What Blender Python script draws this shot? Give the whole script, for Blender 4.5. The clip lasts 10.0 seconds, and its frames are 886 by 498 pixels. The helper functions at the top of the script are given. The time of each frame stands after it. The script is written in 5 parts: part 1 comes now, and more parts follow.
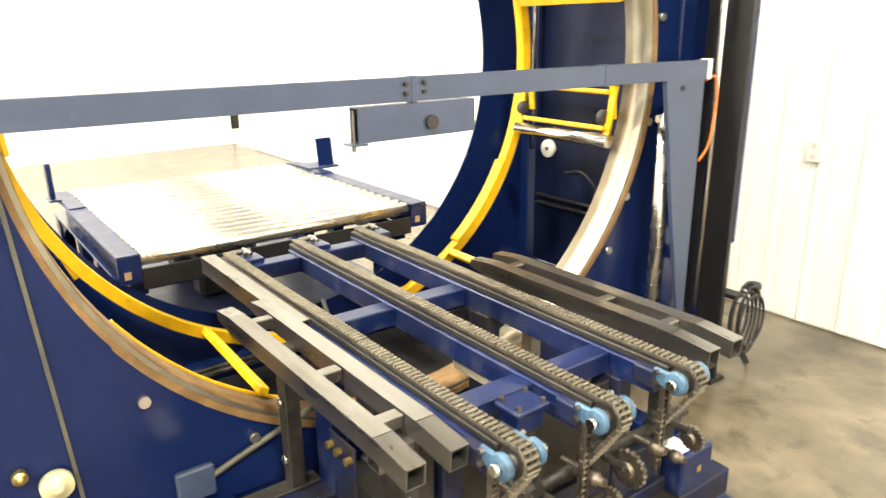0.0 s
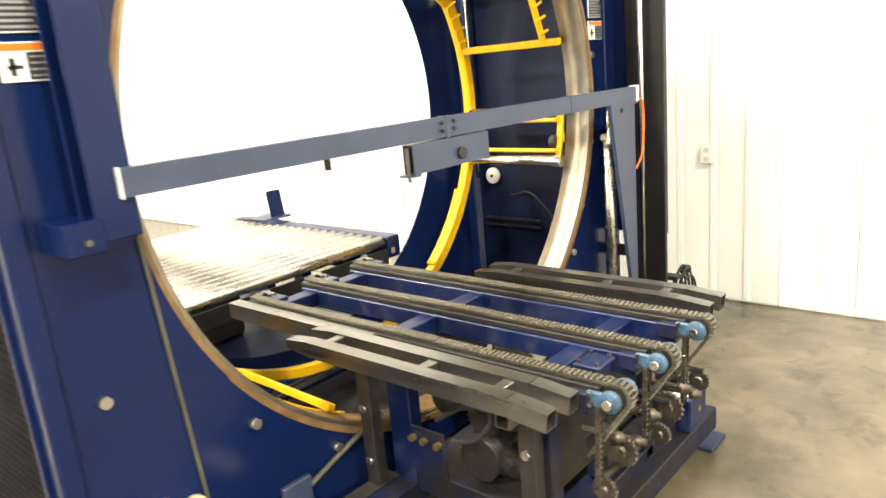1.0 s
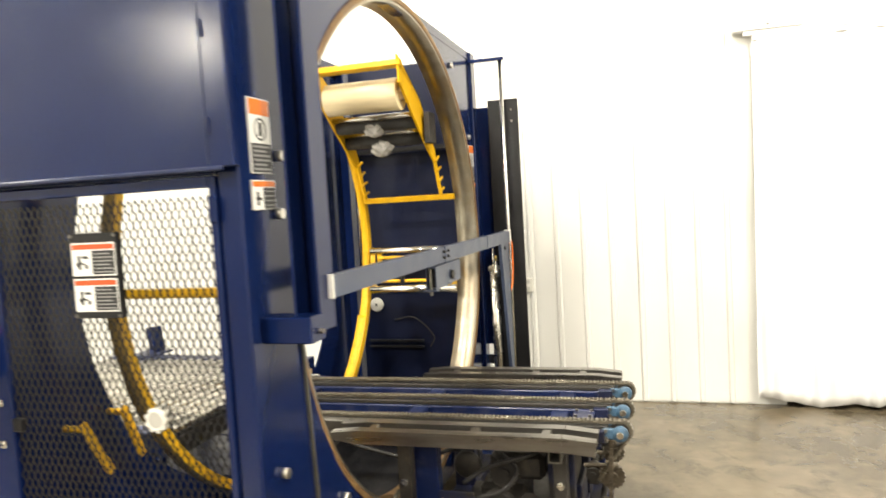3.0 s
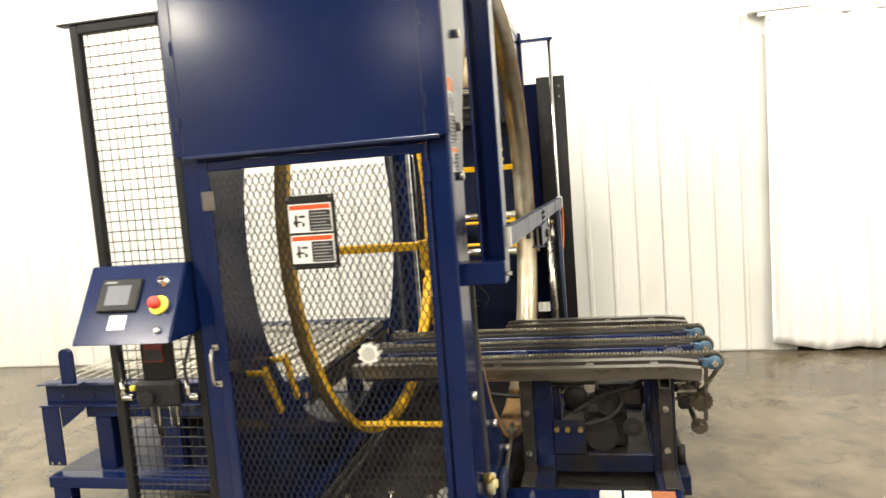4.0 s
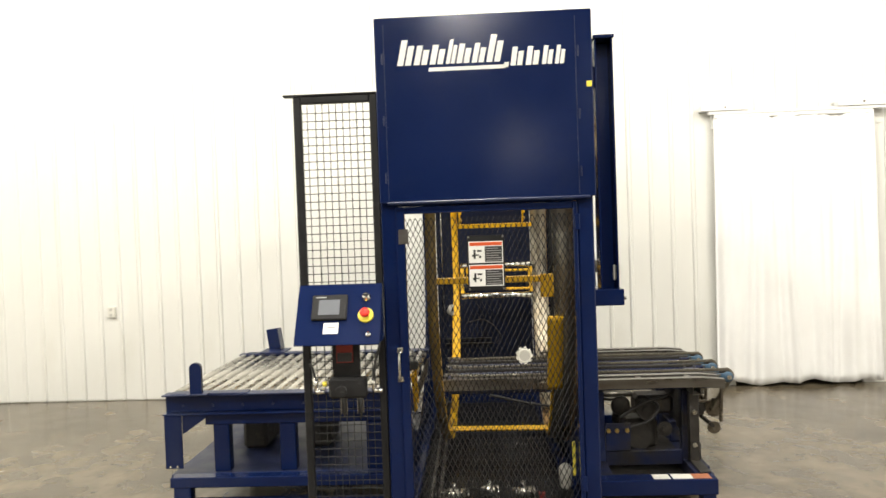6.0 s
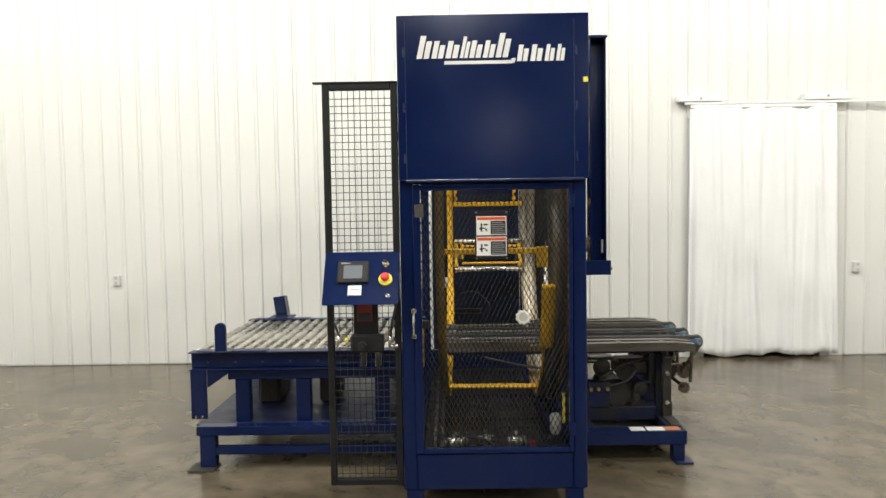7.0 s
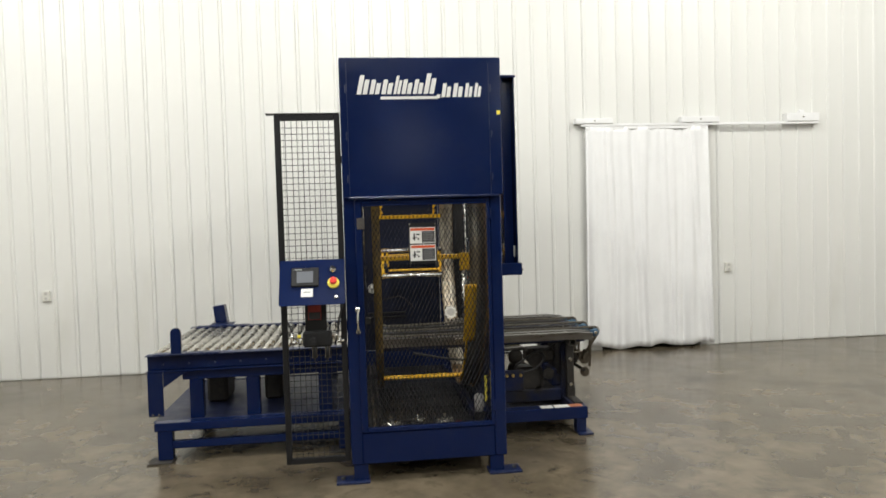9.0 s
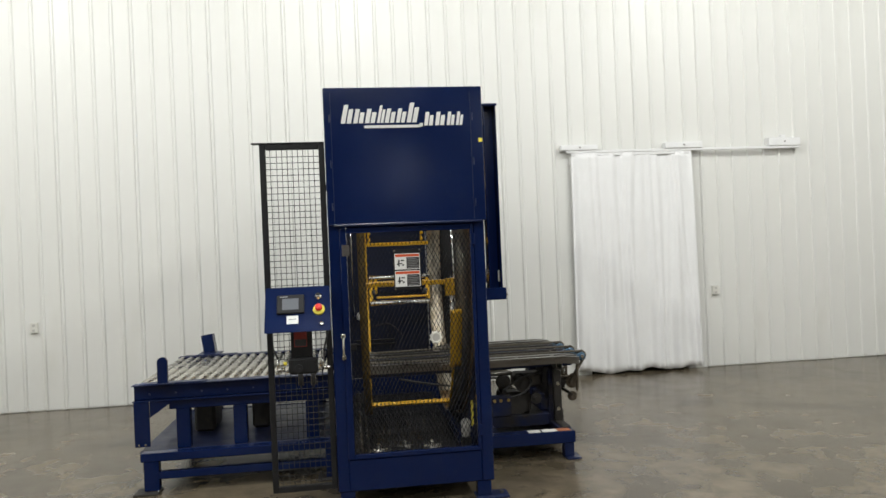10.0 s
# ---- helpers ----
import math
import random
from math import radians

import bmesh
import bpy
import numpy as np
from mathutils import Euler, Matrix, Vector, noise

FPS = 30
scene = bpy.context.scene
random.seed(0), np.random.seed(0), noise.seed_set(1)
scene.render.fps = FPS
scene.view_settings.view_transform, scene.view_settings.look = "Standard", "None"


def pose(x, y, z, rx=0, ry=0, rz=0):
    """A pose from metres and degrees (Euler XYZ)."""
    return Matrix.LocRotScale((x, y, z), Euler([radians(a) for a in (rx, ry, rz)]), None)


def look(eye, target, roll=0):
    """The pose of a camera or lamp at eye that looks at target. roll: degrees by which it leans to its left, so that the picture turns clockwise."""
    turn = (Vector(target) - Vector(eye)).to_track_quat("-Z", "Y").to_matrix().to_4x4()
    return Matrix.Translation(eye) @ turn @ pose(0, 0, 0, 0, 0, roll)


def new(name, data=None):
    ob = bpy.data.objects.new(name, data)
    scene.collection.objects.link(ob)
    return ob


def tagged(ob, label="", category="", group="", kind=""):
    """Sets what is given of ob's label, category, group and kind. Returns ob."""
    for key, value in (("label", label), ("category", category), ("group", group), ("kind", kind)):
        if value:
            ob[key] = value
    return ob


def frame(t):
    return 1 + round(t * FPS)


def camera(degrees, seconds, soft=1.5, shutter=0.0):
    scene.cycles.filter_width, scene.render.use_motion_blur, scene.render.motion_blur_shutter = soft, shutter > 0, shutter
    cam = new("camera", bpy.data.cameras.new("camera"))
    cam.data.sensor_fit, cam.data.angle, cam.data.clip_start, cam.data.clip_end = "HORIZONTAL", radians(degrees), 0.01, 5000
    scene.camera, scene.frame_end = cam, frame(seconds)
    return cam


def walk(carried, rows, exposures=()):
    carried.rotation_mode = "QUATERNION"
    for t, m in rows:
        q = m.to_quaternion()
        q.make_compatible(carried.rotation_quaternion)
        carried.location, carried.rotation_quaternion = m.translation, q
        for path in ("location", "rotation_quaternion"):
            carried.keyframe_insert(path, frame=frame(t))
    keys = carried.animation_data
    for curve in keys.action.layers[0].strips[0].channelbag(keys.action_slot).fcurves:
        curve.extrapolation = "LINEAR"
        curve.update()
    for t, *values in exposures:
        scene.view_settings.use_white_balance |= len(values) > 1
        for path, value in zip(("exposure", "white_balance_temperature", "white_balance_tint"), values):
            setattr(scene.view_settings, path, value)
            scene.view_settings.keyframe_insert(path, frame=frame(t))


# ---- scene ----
cam = camera(63.8, 10.0, shutter=0.5)
PATH = [
    (0, (1.831, 0.182, 1.497), (0.294, 1.315, 0.9), -0.8),
    (0.5, (1.814, -0.128, 1.507), (0.416, 1.186, 0.944), -2.0),
    (1, (1.729, -0.496, 1.521), (0.437, 0.95, 1.031), -5.2),
    (1.5, (1.67, -0.844, 1.538), (0.494, 0.718, 1.118), -2.6),
    (2, (1.532, -1.176, 1.571), (0.657, 0.585, 1.206), -1.1),
    (2.2, (1.457, -1.3, 1.576), (0.682, 0.512, 1.235), -2.2),
    (3.3, (0.9, -1.862, 1.562), (0.368, 0.064, 1.467), -3.7),
    (3.5, (0.794, -2.011, 1.56), (0.268, -0.088, 1.402), -4.8),
    (4, (0.459, -2.215, 1.559), (0.029, -0.272, 1.359), -4.5),
    (4.5, (0.139, -2.425, 1.575), (-0.18, -0.454, 1.452), -3.9),
    (5, (-0.147, -2.673, 1.582), (-0.404, -0.691, 1.518), -5.2),
    (5.5, (-0.325, -2.914, 1.565), (-0.454, -0.918, 1.52), -3.4),
    (5.7, (-0.405, -3.021, 1.558), (-0.52, -1.024, 1.513), -2.7),
    (6.8, (-0.664, -3.497, 1.543), (-0.694, -1.499, 1.47), -0.7),
    (7, (-0.676, -3.59, 1.533), (-0.695, -1.593, 1.429), -0.9),
    (7.5, (-0.76, -3.817, 1.523), (-0.714, -1.821, 1.411), -1.8),
    (8, (-0.832, -4.022, 1.539), (-0.767, -2.028, 1.397), -1.9),
    (8.5, (-0.851, -4.156, 1.522), (-0.736, -2.164, 1.393), -1.3),
    (9, (-0.85, -4.218, 1.536), (-0.612, -2.234, 1.46), -1.7),
    (9.5, (-0.826, -4.241, 1.531), (-0.576, -2.256, 1.523), -2.0),
    (10, (-0.804, -4.271, 1.521), (-0.544, -2.288, 1.523), -2.4),
]
walk(cam, [(t, look(eye, target, roll)) for t, eye, target, roll in PATH], [(0.0, 1.10, 7350, 8), (1.0, 0.80, 7350, 8.5), (2.0, 0.60, 7400, 8.5), (4.0, 0.02, 7250, 9), (5.5, -0.21, 7150, 9), (7.0, -0.75, 6600, 8), (9.0, -0.97, 6450, 8.5), (10.0, -1.15, 6300, 8.2)])

# ---- world and light ----
world = bpy.data.worlds.new("world")
scene.world = world
world.use_nodes = True
world.node_tree.nodes["Background"].inputs[0].default_value = (0.9, 0.95, 1.0, 1)
world.node_tree.nodes["Background"].inputs[1].default_value = 0.02

HALL_W, HALL_E, HALL_N, HALL_S, HALL_H = -7.75, 9.0, 3.70, -40.0, 6.4
LAMP_POWER = 900.0
LAMP_SPOTS = [(lx, ly, 5.72) for ly in (-0.2, -4.6) for lx in (-5.4, -0.6, 4.6)]
LAMP_SPOTS += [(-7.2, -10.6, 4.95), (-0.6, -9.6, 5.72), (4.6, -9.6, 5.72), (-4.6, -18.6, 5.72), (4.6, -18.6, 5.72), (2.0, -34.0, 5.72)]
for lx, ly, lz in LAMP_SPOTS:
    share = {-0.2: 0.94, -4.6: 0.90, -9.6: 0.55, -10.6: 0.45, -18.6: 0.22, -34.0: 0.35}[ly] * (1.1 if lx > 4 else 1.0)
    lamp = bpy.data.lights.new("high_bay_lamp", "POINT")
    lamp.shadow_soft_size, lamp.energy, lamp.color = 0.28, LAMP_POWER * share, (1.0, 0.98, 0.93)
    new("high_bay_lamp", lamp).location = (lx, ly, lz)


# ---- materials ----
def mat(name, base, rough=0.5, metal=0.0, vary=0.12, scale=9.0, bump=0.15, bump_scale=220.0, second=None, mix_scale=2.2, mix_lo=0.5, mix_hi=0.75, coat=0.0, spec=0.5, random_vary=0.0, stretch=(1, 1, 1)):
    m = bpy.data.materials.new(name)
    m.use_nodes = True
    nt = m.node_tree
    bsdf = nt.nodes["Principled BSDF"]
    co = nt.nodes.new("ShaderNodeTexCoord")
    mp = nt.nodes.new("ShaderNodeMapping")
    mp.inputs["Scale"].default_value = stretch
    nt.links.new(co.outputs["Object"], mp.inputs["Vector"])
    n1 = nt.nodes.new("ShaderNodeTexNoise")
    n1.inputs["Scale"].default_value, n1.inputs["Detail"].default_value = scale, 5
    nt.links.new(mp.outputs[0], n1.inputs["Vector"])
    ramp = nt.nodes.new("ShaderNodeValToRGB")
    ramp.color_ramp.elements[0].position, ramp.color_ramp.elements[1].position = 0.3, 0.72
    ramp.color_ramp.elements[0].color = (*[c * (1 - vary) for c in base], 1)
    ramp.color_ramp.elements[1].color = (*[min(1, c * (1 + vary)) for c in base], 1)
    nt.links.new(n1.outputs["Fac"], ramp.inputs["Fac"])
    col = ramp.outputs["Color"]
    if second:
        n2 = nt.nodes.new("ShaderNodeTexNoise")
        n2.inputs["Scale"].default_value, n2.inputs["Detail"].default_value, n2.inputs["Roughness"].default_value = mix_scale, 7, 0.62
        nt.links.new(mp.outputs[0], n2.inputs["Vector"])
        r2 = nt.nodes.new("ShaderNodeMapRange")
        r2.inputs["From Min"].default_value, r2.inputs["From Max"].default_value = mix_lo, mix_hi
        nt.links.new(n2.outputs["Fac"], r2.inputs["Value"])
        mx = nt.nodes.new("ShaderNodeMix")
        mx.data_type = "RGBA"
        nt.links.new(r2.outputs[0], mx.inputs["Factor"])
        nt.links.new(col, mx.inputs["A"])
        mx.inputs["B"].default_value = (*second, 1)
        col = mx.outputs["Result"]
    if random_vary:
        info = nt.nodes.new("ShaderNodeObjectInfo")
        hsv = nt.nodes.new("ShaderNodeHueSaturation")
        rr = nt.nodes.new("ShaderNodeMapRange")
        rr.inputs["To Min"].default_value, rr.inputs["To Max"].default_value = 1 - random_vary, 1 + random_vary
        nt.links.new(info.outputs["Random"], rr.inputs["Value"])
        nt.links.new(rr.outputs[0], hsv.inputs["Value"])
        nt.links.new(col, hsv.inputs["Color"])
        col = hsv.outputs["Color"]
    nt.links.new(col, bsdf.inputs["Base Color"])
    rn = nt.nodes.new("ShaderNodeMapRange")
    rn.inputs["From Min"].default_value, rn.inputs["From Max"].default_value = 0.25, 0.75
    rn.inputs["To Min"].default_value, rn.inputs["To Max"].default_value = max(0.02, rough * 0.8), min(1, rough * 1.25)
    nt.links.new(n1.outputs["Fac"], rn.inputs["Value"])
    nt.links.new(rn.outputs[0], bsdf.inputs["Roughness"])
    bsdf.inputs["Metallic"].default_value = metal
    bsdf.inputs["Coat Weight"].default_value = coat
    bsdf.inputs["Coat Roughness"].default_value = 0.12
    bsdf.inputs["Specular IOR Level"].default_value = spec
    if bump:
        n3 = nt.nodes.new("ShaderNodeTexNoise")
        n3.inputs["Scale"].default_value, n3.inputs["Detail"].default_value = bump_scale, 3
        nt.links.new(mp.outputs[0], n3.inputs["Vector"])
        bp = nt.nodes.new("ShaderNodeBump")
        bp.inputs["Strength"].default_value, bp.inputs["Distance"].default_value = bump, 0.002
        nt.links.new(n3.outputs["Fac"], bp.inputs["Height"])
        nt.links.new(bp.outputs["Normal"], bsdf.inputs["Normal"])
    return m


NAVY = (0.0034, 0.0108, 0.055)
navy = mat("navy_paint", NAVY, 0.165, spec=0.30, vary=0.07, scale=3.5, bump=0.05, bump_scale=60, second=(0.0105, 0.0165, 0.052), mix_scale=2.6, mix_lo=0.56, mix_hi=0.85)
navy_worn = mat("navy_paint_worn", NAVY, 0.36, spec=0.35, vary=0.18, scale=14, bump=0.1, second=(0.034, 0.039, 0.068), mix_scale=14, mix_lo=0.50, mix_hi=0.76)
# Real grease and dirt, darkened further for the shade under the chain rails.
navy_grime_shade = mat("greasy_shaded_navy_paint", NAVY, 0.48, spec=0.25, vary=0.3, scale=14, bump=0.25, bump_scale=120, second=(0.018, 0.016, 0.014), mix_scale=7, mix_lo=0.32, mix_hi=0.60)
olive_strip = mat("dull_olive_strip", (0.075, 0.070, 0.050), 0.55, vary=0.25, scale=20)
cream_wheel = mat("cream_nylon_wheel", (0.60, 0.54, 0.32), 0.45, vary=0.12, scale=40, second=(0.32, 0.26, 0.14), mix_scale=30, mix_lo=0.6, mix_hi=0.85)
faded_orange = mat("faded_orange_label", (0.36, 0.13, 0.06), 0.5, vary=0.25, scale=60, bump=0)
chain_bar = mat("worn_chain_rollers", (0.175, 0.155, 0.120), 0.40, 0.75, vary=0.25, scale=60, second=(0.10, 0.08, 0.055), mix_scale=22, mix_lo=0.52, mix_hi=0.78)
# Navy lightened and greyed: glare on the clamp bar is put into the colour.
navy_glare = mat("navy_glare_paint", (0.036, 0.050, 0.092), 0.36, vary=0.12, scale=10, second=(0.10, 0.10, 0.12), mix_scale=30, mix_lo=0.68, mix_hi=0.85)
yellow = mat("yellow_paint", (0.66, 0.37, 0.010), 0.42, spec=0.35, vary=0.10, scale=18, second=(0.22, 0.13, 0.04), mix_scale=30, mix_lo=0.62, mix_hi=0.85)
# Darker, browner yellow for the hoop's outer face.
brown_yellow = mat("brown_yellow_paint", (0.20, 0.125, 0.022), 0.5, vary=0.25, scale=14, second=(0.09, 0.06, 0.025), mix_scale=9, mix_lo=0.45, mix_hi=0.75)
steel = mat("bare_steel", (0.225, 0.215, 0.200), 0.31, 0.92, vary=0.10, scale=22, second=(0.105, 0.088, 0.070), mix_scale=7, mix_lo=0.42, mix_hi=0.72, stretch=(0.18, 1, 1))
# Navy darkened: the shade inside the far housing is put into this colour.
interior_shade = mat("interior_shade_navy", (0.0034, 0.0066, 0.0250), 0.35, spec=0.25, vary=0.15, scale=6)
band_steel = mat("rolled_ring_steel", (0.31, 0.285, 0.235), 0.36, 0.9, vary=0.2, scale=12, second=(0.27, 0.195, 0.11), mix_scale=4, mix_lo=0.44, mix_hi=0.74)
rust = mat("rusty_band_edge", (0.22, 0.13, 0.052), 0.6, 0.35, vary=0.3, scale=20, second=(0.13, 0.07, 0.03), mix_scale=8, mix_lo=0.45, mix_hi=0.7)
chain_steel = mat("oiled_chain_steel", (0.135, 0.115, 0.090), 0.38, 0.8, vary=0.3, scale=40, second=(0.05, 0.04, 0.03), mix_scale=30, mix_lo=0.5, mix_hi=0.75)
greasy = mat("greasy_dark_iron", (0.026, 0.023, 0.020), 0.55, 0.25, vary=0.3, scale=30, second=(0.062, 0.050, 0.036), mix_scale=18, mix_lo=0.55, mix_hi=0.8)
chrome = mat("polished_roller_steel", (0.74, 0.73, 0.71), 0.17, 1.0, vary=0.06, scale=30, bump=0.03)
dark_red = mat("dark_red_plate", (0.22, 0.018, 0.012), 0.45, vary=0.15, bump=0)
roller_zinc = mat("zinc_roller_steel", (0.52, 0.50, 0.455), 0.27, 0.95, vary=0.10, scale=16, bump=0.05, second=(0.44, 0.41, 0.36), mix_scale=14, mix_lo=0.55, mix_hi=0.85, random_vary=0.10, stretch=(1, 0.3, 1))
black = mat("black_paint", (0.010, 0.010, 0.011), 0.45, spec=0.3, vary=0.2, scale=20)
black_plastic = mat("black_plastic", (0.011, 0.011, 0.012), 0.55, spec=0.3, vary=0.15, scale=30)
rubber = mat("black_rubber", (0.022, 0.021, 0.021), 0.65, vary=0.2, scale=40)
sky_blue = mat("light_blue_bearing_paint", (0.045, 0.105, 0.175), 0.4, vary=0.15, scale=40, second=(0.035, 0.045, 0.055), mix_scale=38, mix_lo=0.50, mix_hi=0.72)
white_label = mat("white_label_vinyl", (0.78, 0.78, 0.76), 0.4, vary=0.04, bump=0)
sign_red = mat("red_orange_label_vinyl", (0.62, 0.085, 0.02), 0.4, vary=0.05, bump=0)
orange_label = mat("orange_label_vinyl", (0.80, 0.19, 0.02), 0.4, vary=0.05, bump=0)
black_label = mat("black_label_ink", (0.02, 0.02, 0.022), 0.45, vary=0.05, bump=0)
grey_label = mat("grey_label_ink", (0.28, 0.28, 0.28), 0.45, vary=0.05, bump=0)
yellow_label = mat("yellow_sticker", (0.85, 0.72, 0.08), 0.45, vary=0.05, bump=0)
tan_box = mat("beige_junction_box", (0.50, 0.46, 0.36), 0.5, vary=0.1)
hose_orange = mat("orange_air_hose", (0.75, 0.16, 0.02), 0.4, vary=0.1)
hose_green = mat("green_valve_paint", (0.015, 0.06, 0.045), 0.45, vary=0.2)
brass = mat("brass_fitting", (0.55, 0.40, 0.14), 0.3, 0.9, vary=0.15)
red_plastic = mat("red_plastic", (0.72, 0.03, 0.02), 0.3, vary=0.06, bump=0)
screen_glass = mat("grey_lcd_screen", (0.16, 0.17, 0.19), 0.12, vary=0.05, bump=0)
film_roll_mat = mat("cream_film_roll", (0.62, 0.52, 0.33), 0.4, vary=0.10, scale=6, stretch=(1, 8, 8))
cardboard = mat("kraft_core", (0.30, 0.20, 0.10), 0.7, vary=0.1)
wrap_plastic = mat("crumpled_film", (0.34, 0.33, 0.315), 0.12, vary=0.2, scale=40)
cloth = mat("white_curtain_cloth", (0.83, 0.83, 0.83), 0.85, vary=0.03, scale=3, bump=0.1, bump_scale=300)
wall_white = mat("white_painted_sheet", (0.72, 0.72, 0.69), 0.42, vary=0.02, scale=1.2, bump=0.05, bump_scale=60, second=(0.64, 0.635, 0.585), mix_scale=2.4, mix_lo=0.56, mix_hi=0.9, stretch=(1, 1, 0.25))
ceil_grey = mat("grey_roof_deck", (0.10, 0.10, 0.10), 0.6, vary=0.1)
hall_grey = mat("grey_block_wall", (0.12, 0.118, 0.112), 0.6, vary=0.1)
outlet_white = mat("ivory_outlet_plastic", (0.66, 0.65, 0.60), 0.4, vary=0.03, bump=0)
socket_grey = mat("grey_ivory_socket", (0.46, 0.45, 0.42), 0.4, vary=0.03, bump=0)
trim_white = mat("white_track_paint", (0.80, 0.80, 0.80), 0.4, vary=0.03, bump=0)
# Near-black stand-in for the missing light behind the curtain.
gap_dark = mat("gap_dark_walls", (0.03, 0.03, 0.032), 0.8, vary=0.1)
deck = mat("dusty_navy_deck", (0.011, 0.018, 0.060), 0.42, vary=0.2, scale=10, second=(0.04, 0.04, 0.05), mix_scale=7, mix_lo=0.55, mix_hi=0.85)
glow = bpy.data.materials.new("lamp_lens")
glow.use_nodes = True
glow.node_tree.nodes["Principled BSDF"].inputs["Emission Color"].default_value = (1, 0.96, 0.9, 1)
glow.node_tree.nodes["Principled BSDF"].inputs["Emission Strength"].default_value = 6.0


def concrete():
    m = mat("sealed_concrete", (0.145, 0.118, 0.080), 0.22, spec=0.5, vary=0.24, scale=4.5, bump=0.06, bump_scale=60, second=(0.062, 0.049, 0.030), mix_scale=1.6, mix_lo=0.44, mix_hi=0.70)
    nt = m.node_tree
    bsdf = nt.nodes["Principled BSDF"]
    co = nt.nodes.new("ShaderNodeTexCoord")
    n = nt.nodes.new("ShaderNodeTexNoise")
    n.inputs["Scale"].default_value, n.inputs["Detail"].default_value, n.inputs["Roughness"].default_value, n.inputs["Distortion"].default_value = 5.2, 9, 0.62, 0.6
    nt.links.new(co.outputs["Object"], n.inputs["Vector"])
    r = nt.nodes.new("ShaderNodeMapRange")
    r.inputs["From Min"].default_value, r.inputs["From Max"].default_value = 0.53, 0.70
    r.inputs["To Max"].default_value = 0.75
    nt.links.new(n.outputs["Fac"], r.inputs["Value"])
    old = bsdf.inputs["Base Color"].links[0].from_socket
    mx = nt.nodes.new("ShaderNodeMix")
    mx.data_type = "RGBA"
    nt.links.new(r.outputs[0], mx.inputs["Factor"])
    nt.links.new(old, mx.inputs["A"])
    mx.inputs["B"].default_value = (0.047, 0.037, 0.023, 1)
    nt.links.new(mx.outputs["Result"], bsdf.inputs["Base Color"])
    return m


floor_mat = concrete()


# ---- mesh helpers ----
def box(bm, x0, x1, y0, y1, z0, z1, c=0.003, m=None):
    """A box with chamfered edges."""
    lo, hi = (min(x0, x1), min(y0, y1), min(z0, z1)), (max(x0, x1), max(y0, y1), max(z0, z1))
    c = min(c, 0.3 * min(hi[i] - lo[i] for i in range(3)))
    v = {}
    for s in [(a, b, d) for a in (0, 1) for b in (0, 1) for d in (0, 1)]:
        for ax in range(3):
            p = [(hi[i] if s[i] else lo[i]) + (0 if i == ax else (-c if s[i] else c)) for i in range(3)]
            v[s, ax] = bm.verts.new(m @ Vector(p) if m else p)
    for ax in range(3):
        a, b = [i for i in range(3) if i != ax]
        for sg in (0, 1):
            quad = []
            for sa, sb in ((0, 0), (1, 0), (1, 1), (0, 1)):
                s = [0, 0, 0]
                s[ax], s[a], s[b] = sg, sa, sb
                quad.append(v[tuple(s), ax])
            bm.faces.new(quad if (sg == 1) == (ax != 1) else quad[::-1])
        for sa in (0, 1):
            for sb in (0, 1):
                s0, s1 = [0, 0, 0], [0, 0, 0]
                s0[ax], s1[ax] = 0, 1
                s0[a] = s1[a] = sa
                s0[b] = s1[b] = sb
                s0, s1 = tuple(s0), tuple(s1)
                bm.faces.new((v[s0, a], v[s1, a], v[s1, b], v[s0, b]))
    for s in [(a, b, d) for a in (0, 1) for b in (0, 1) for d in (0, 1)]:
        bm.faces.new((v[s, 0], v[s, 1], v[s, 2]))
    return bm


def rod(bm, p0, p1, r, seg=14, r1=None, caps=True):
    """A round bar between two points."""
    p0, p1 = Vector(p0), Vector(p1)
    q = (p1 - p0).to_track_quat("Z", "Y").to_matrix()
    r1 = r if r1 is None else r1
    rings = []
    for p, rr in ((p0, r), (p1, r1)):
        rings.append([bm.verts.new(p + q @ Vector((rr * math.cos(2 * math.pi * i / seg), rr * math.sin(2 * math.pi * i / seg), 0))) for i in range(seg)])
    for i in range(seg):
        j = (i + 1) % seg
        f = bm.faces.new((rings[0][i], rings[0][j], rings[1][j], rings[1][i]))
        f.smooth = seg > 8
    if caps:
        bm.faces.new(rings[0][::-1])
        bm.faces.new(rings[1])
    return bm


def lathe(bm, p0, p1, profile, seg=20):
    """Turned shape along the axis p0-p1; profile: (share of the way, radius)."""
    p0, p1 = Vector(p0), Vector(p1)
    q = (p1 - p0).to_track_quat("Z", "Y").to_matrix()
    rings = []
    for s, r in profile:
        r = max(r, 0.0004)
        rings.append([bm.verts.new(p0.lerp(p1, s) + q @ Vector((r * math.cos(2 * math.pi * i / seg), r * math.sin(2 * math.pi * i / seg), 0))) for i in range(seg)])
    for a, b in zip(rings, rings[1:]):
        for i in range(seg):
            j = (i + 1) % seg
            bm.faces.new((a[i], a[j], b[j], b[i])).smooth = True
    bm.faces.new(rings[0][::-1])
    bm.faces.new(rings[-1])
    return bm


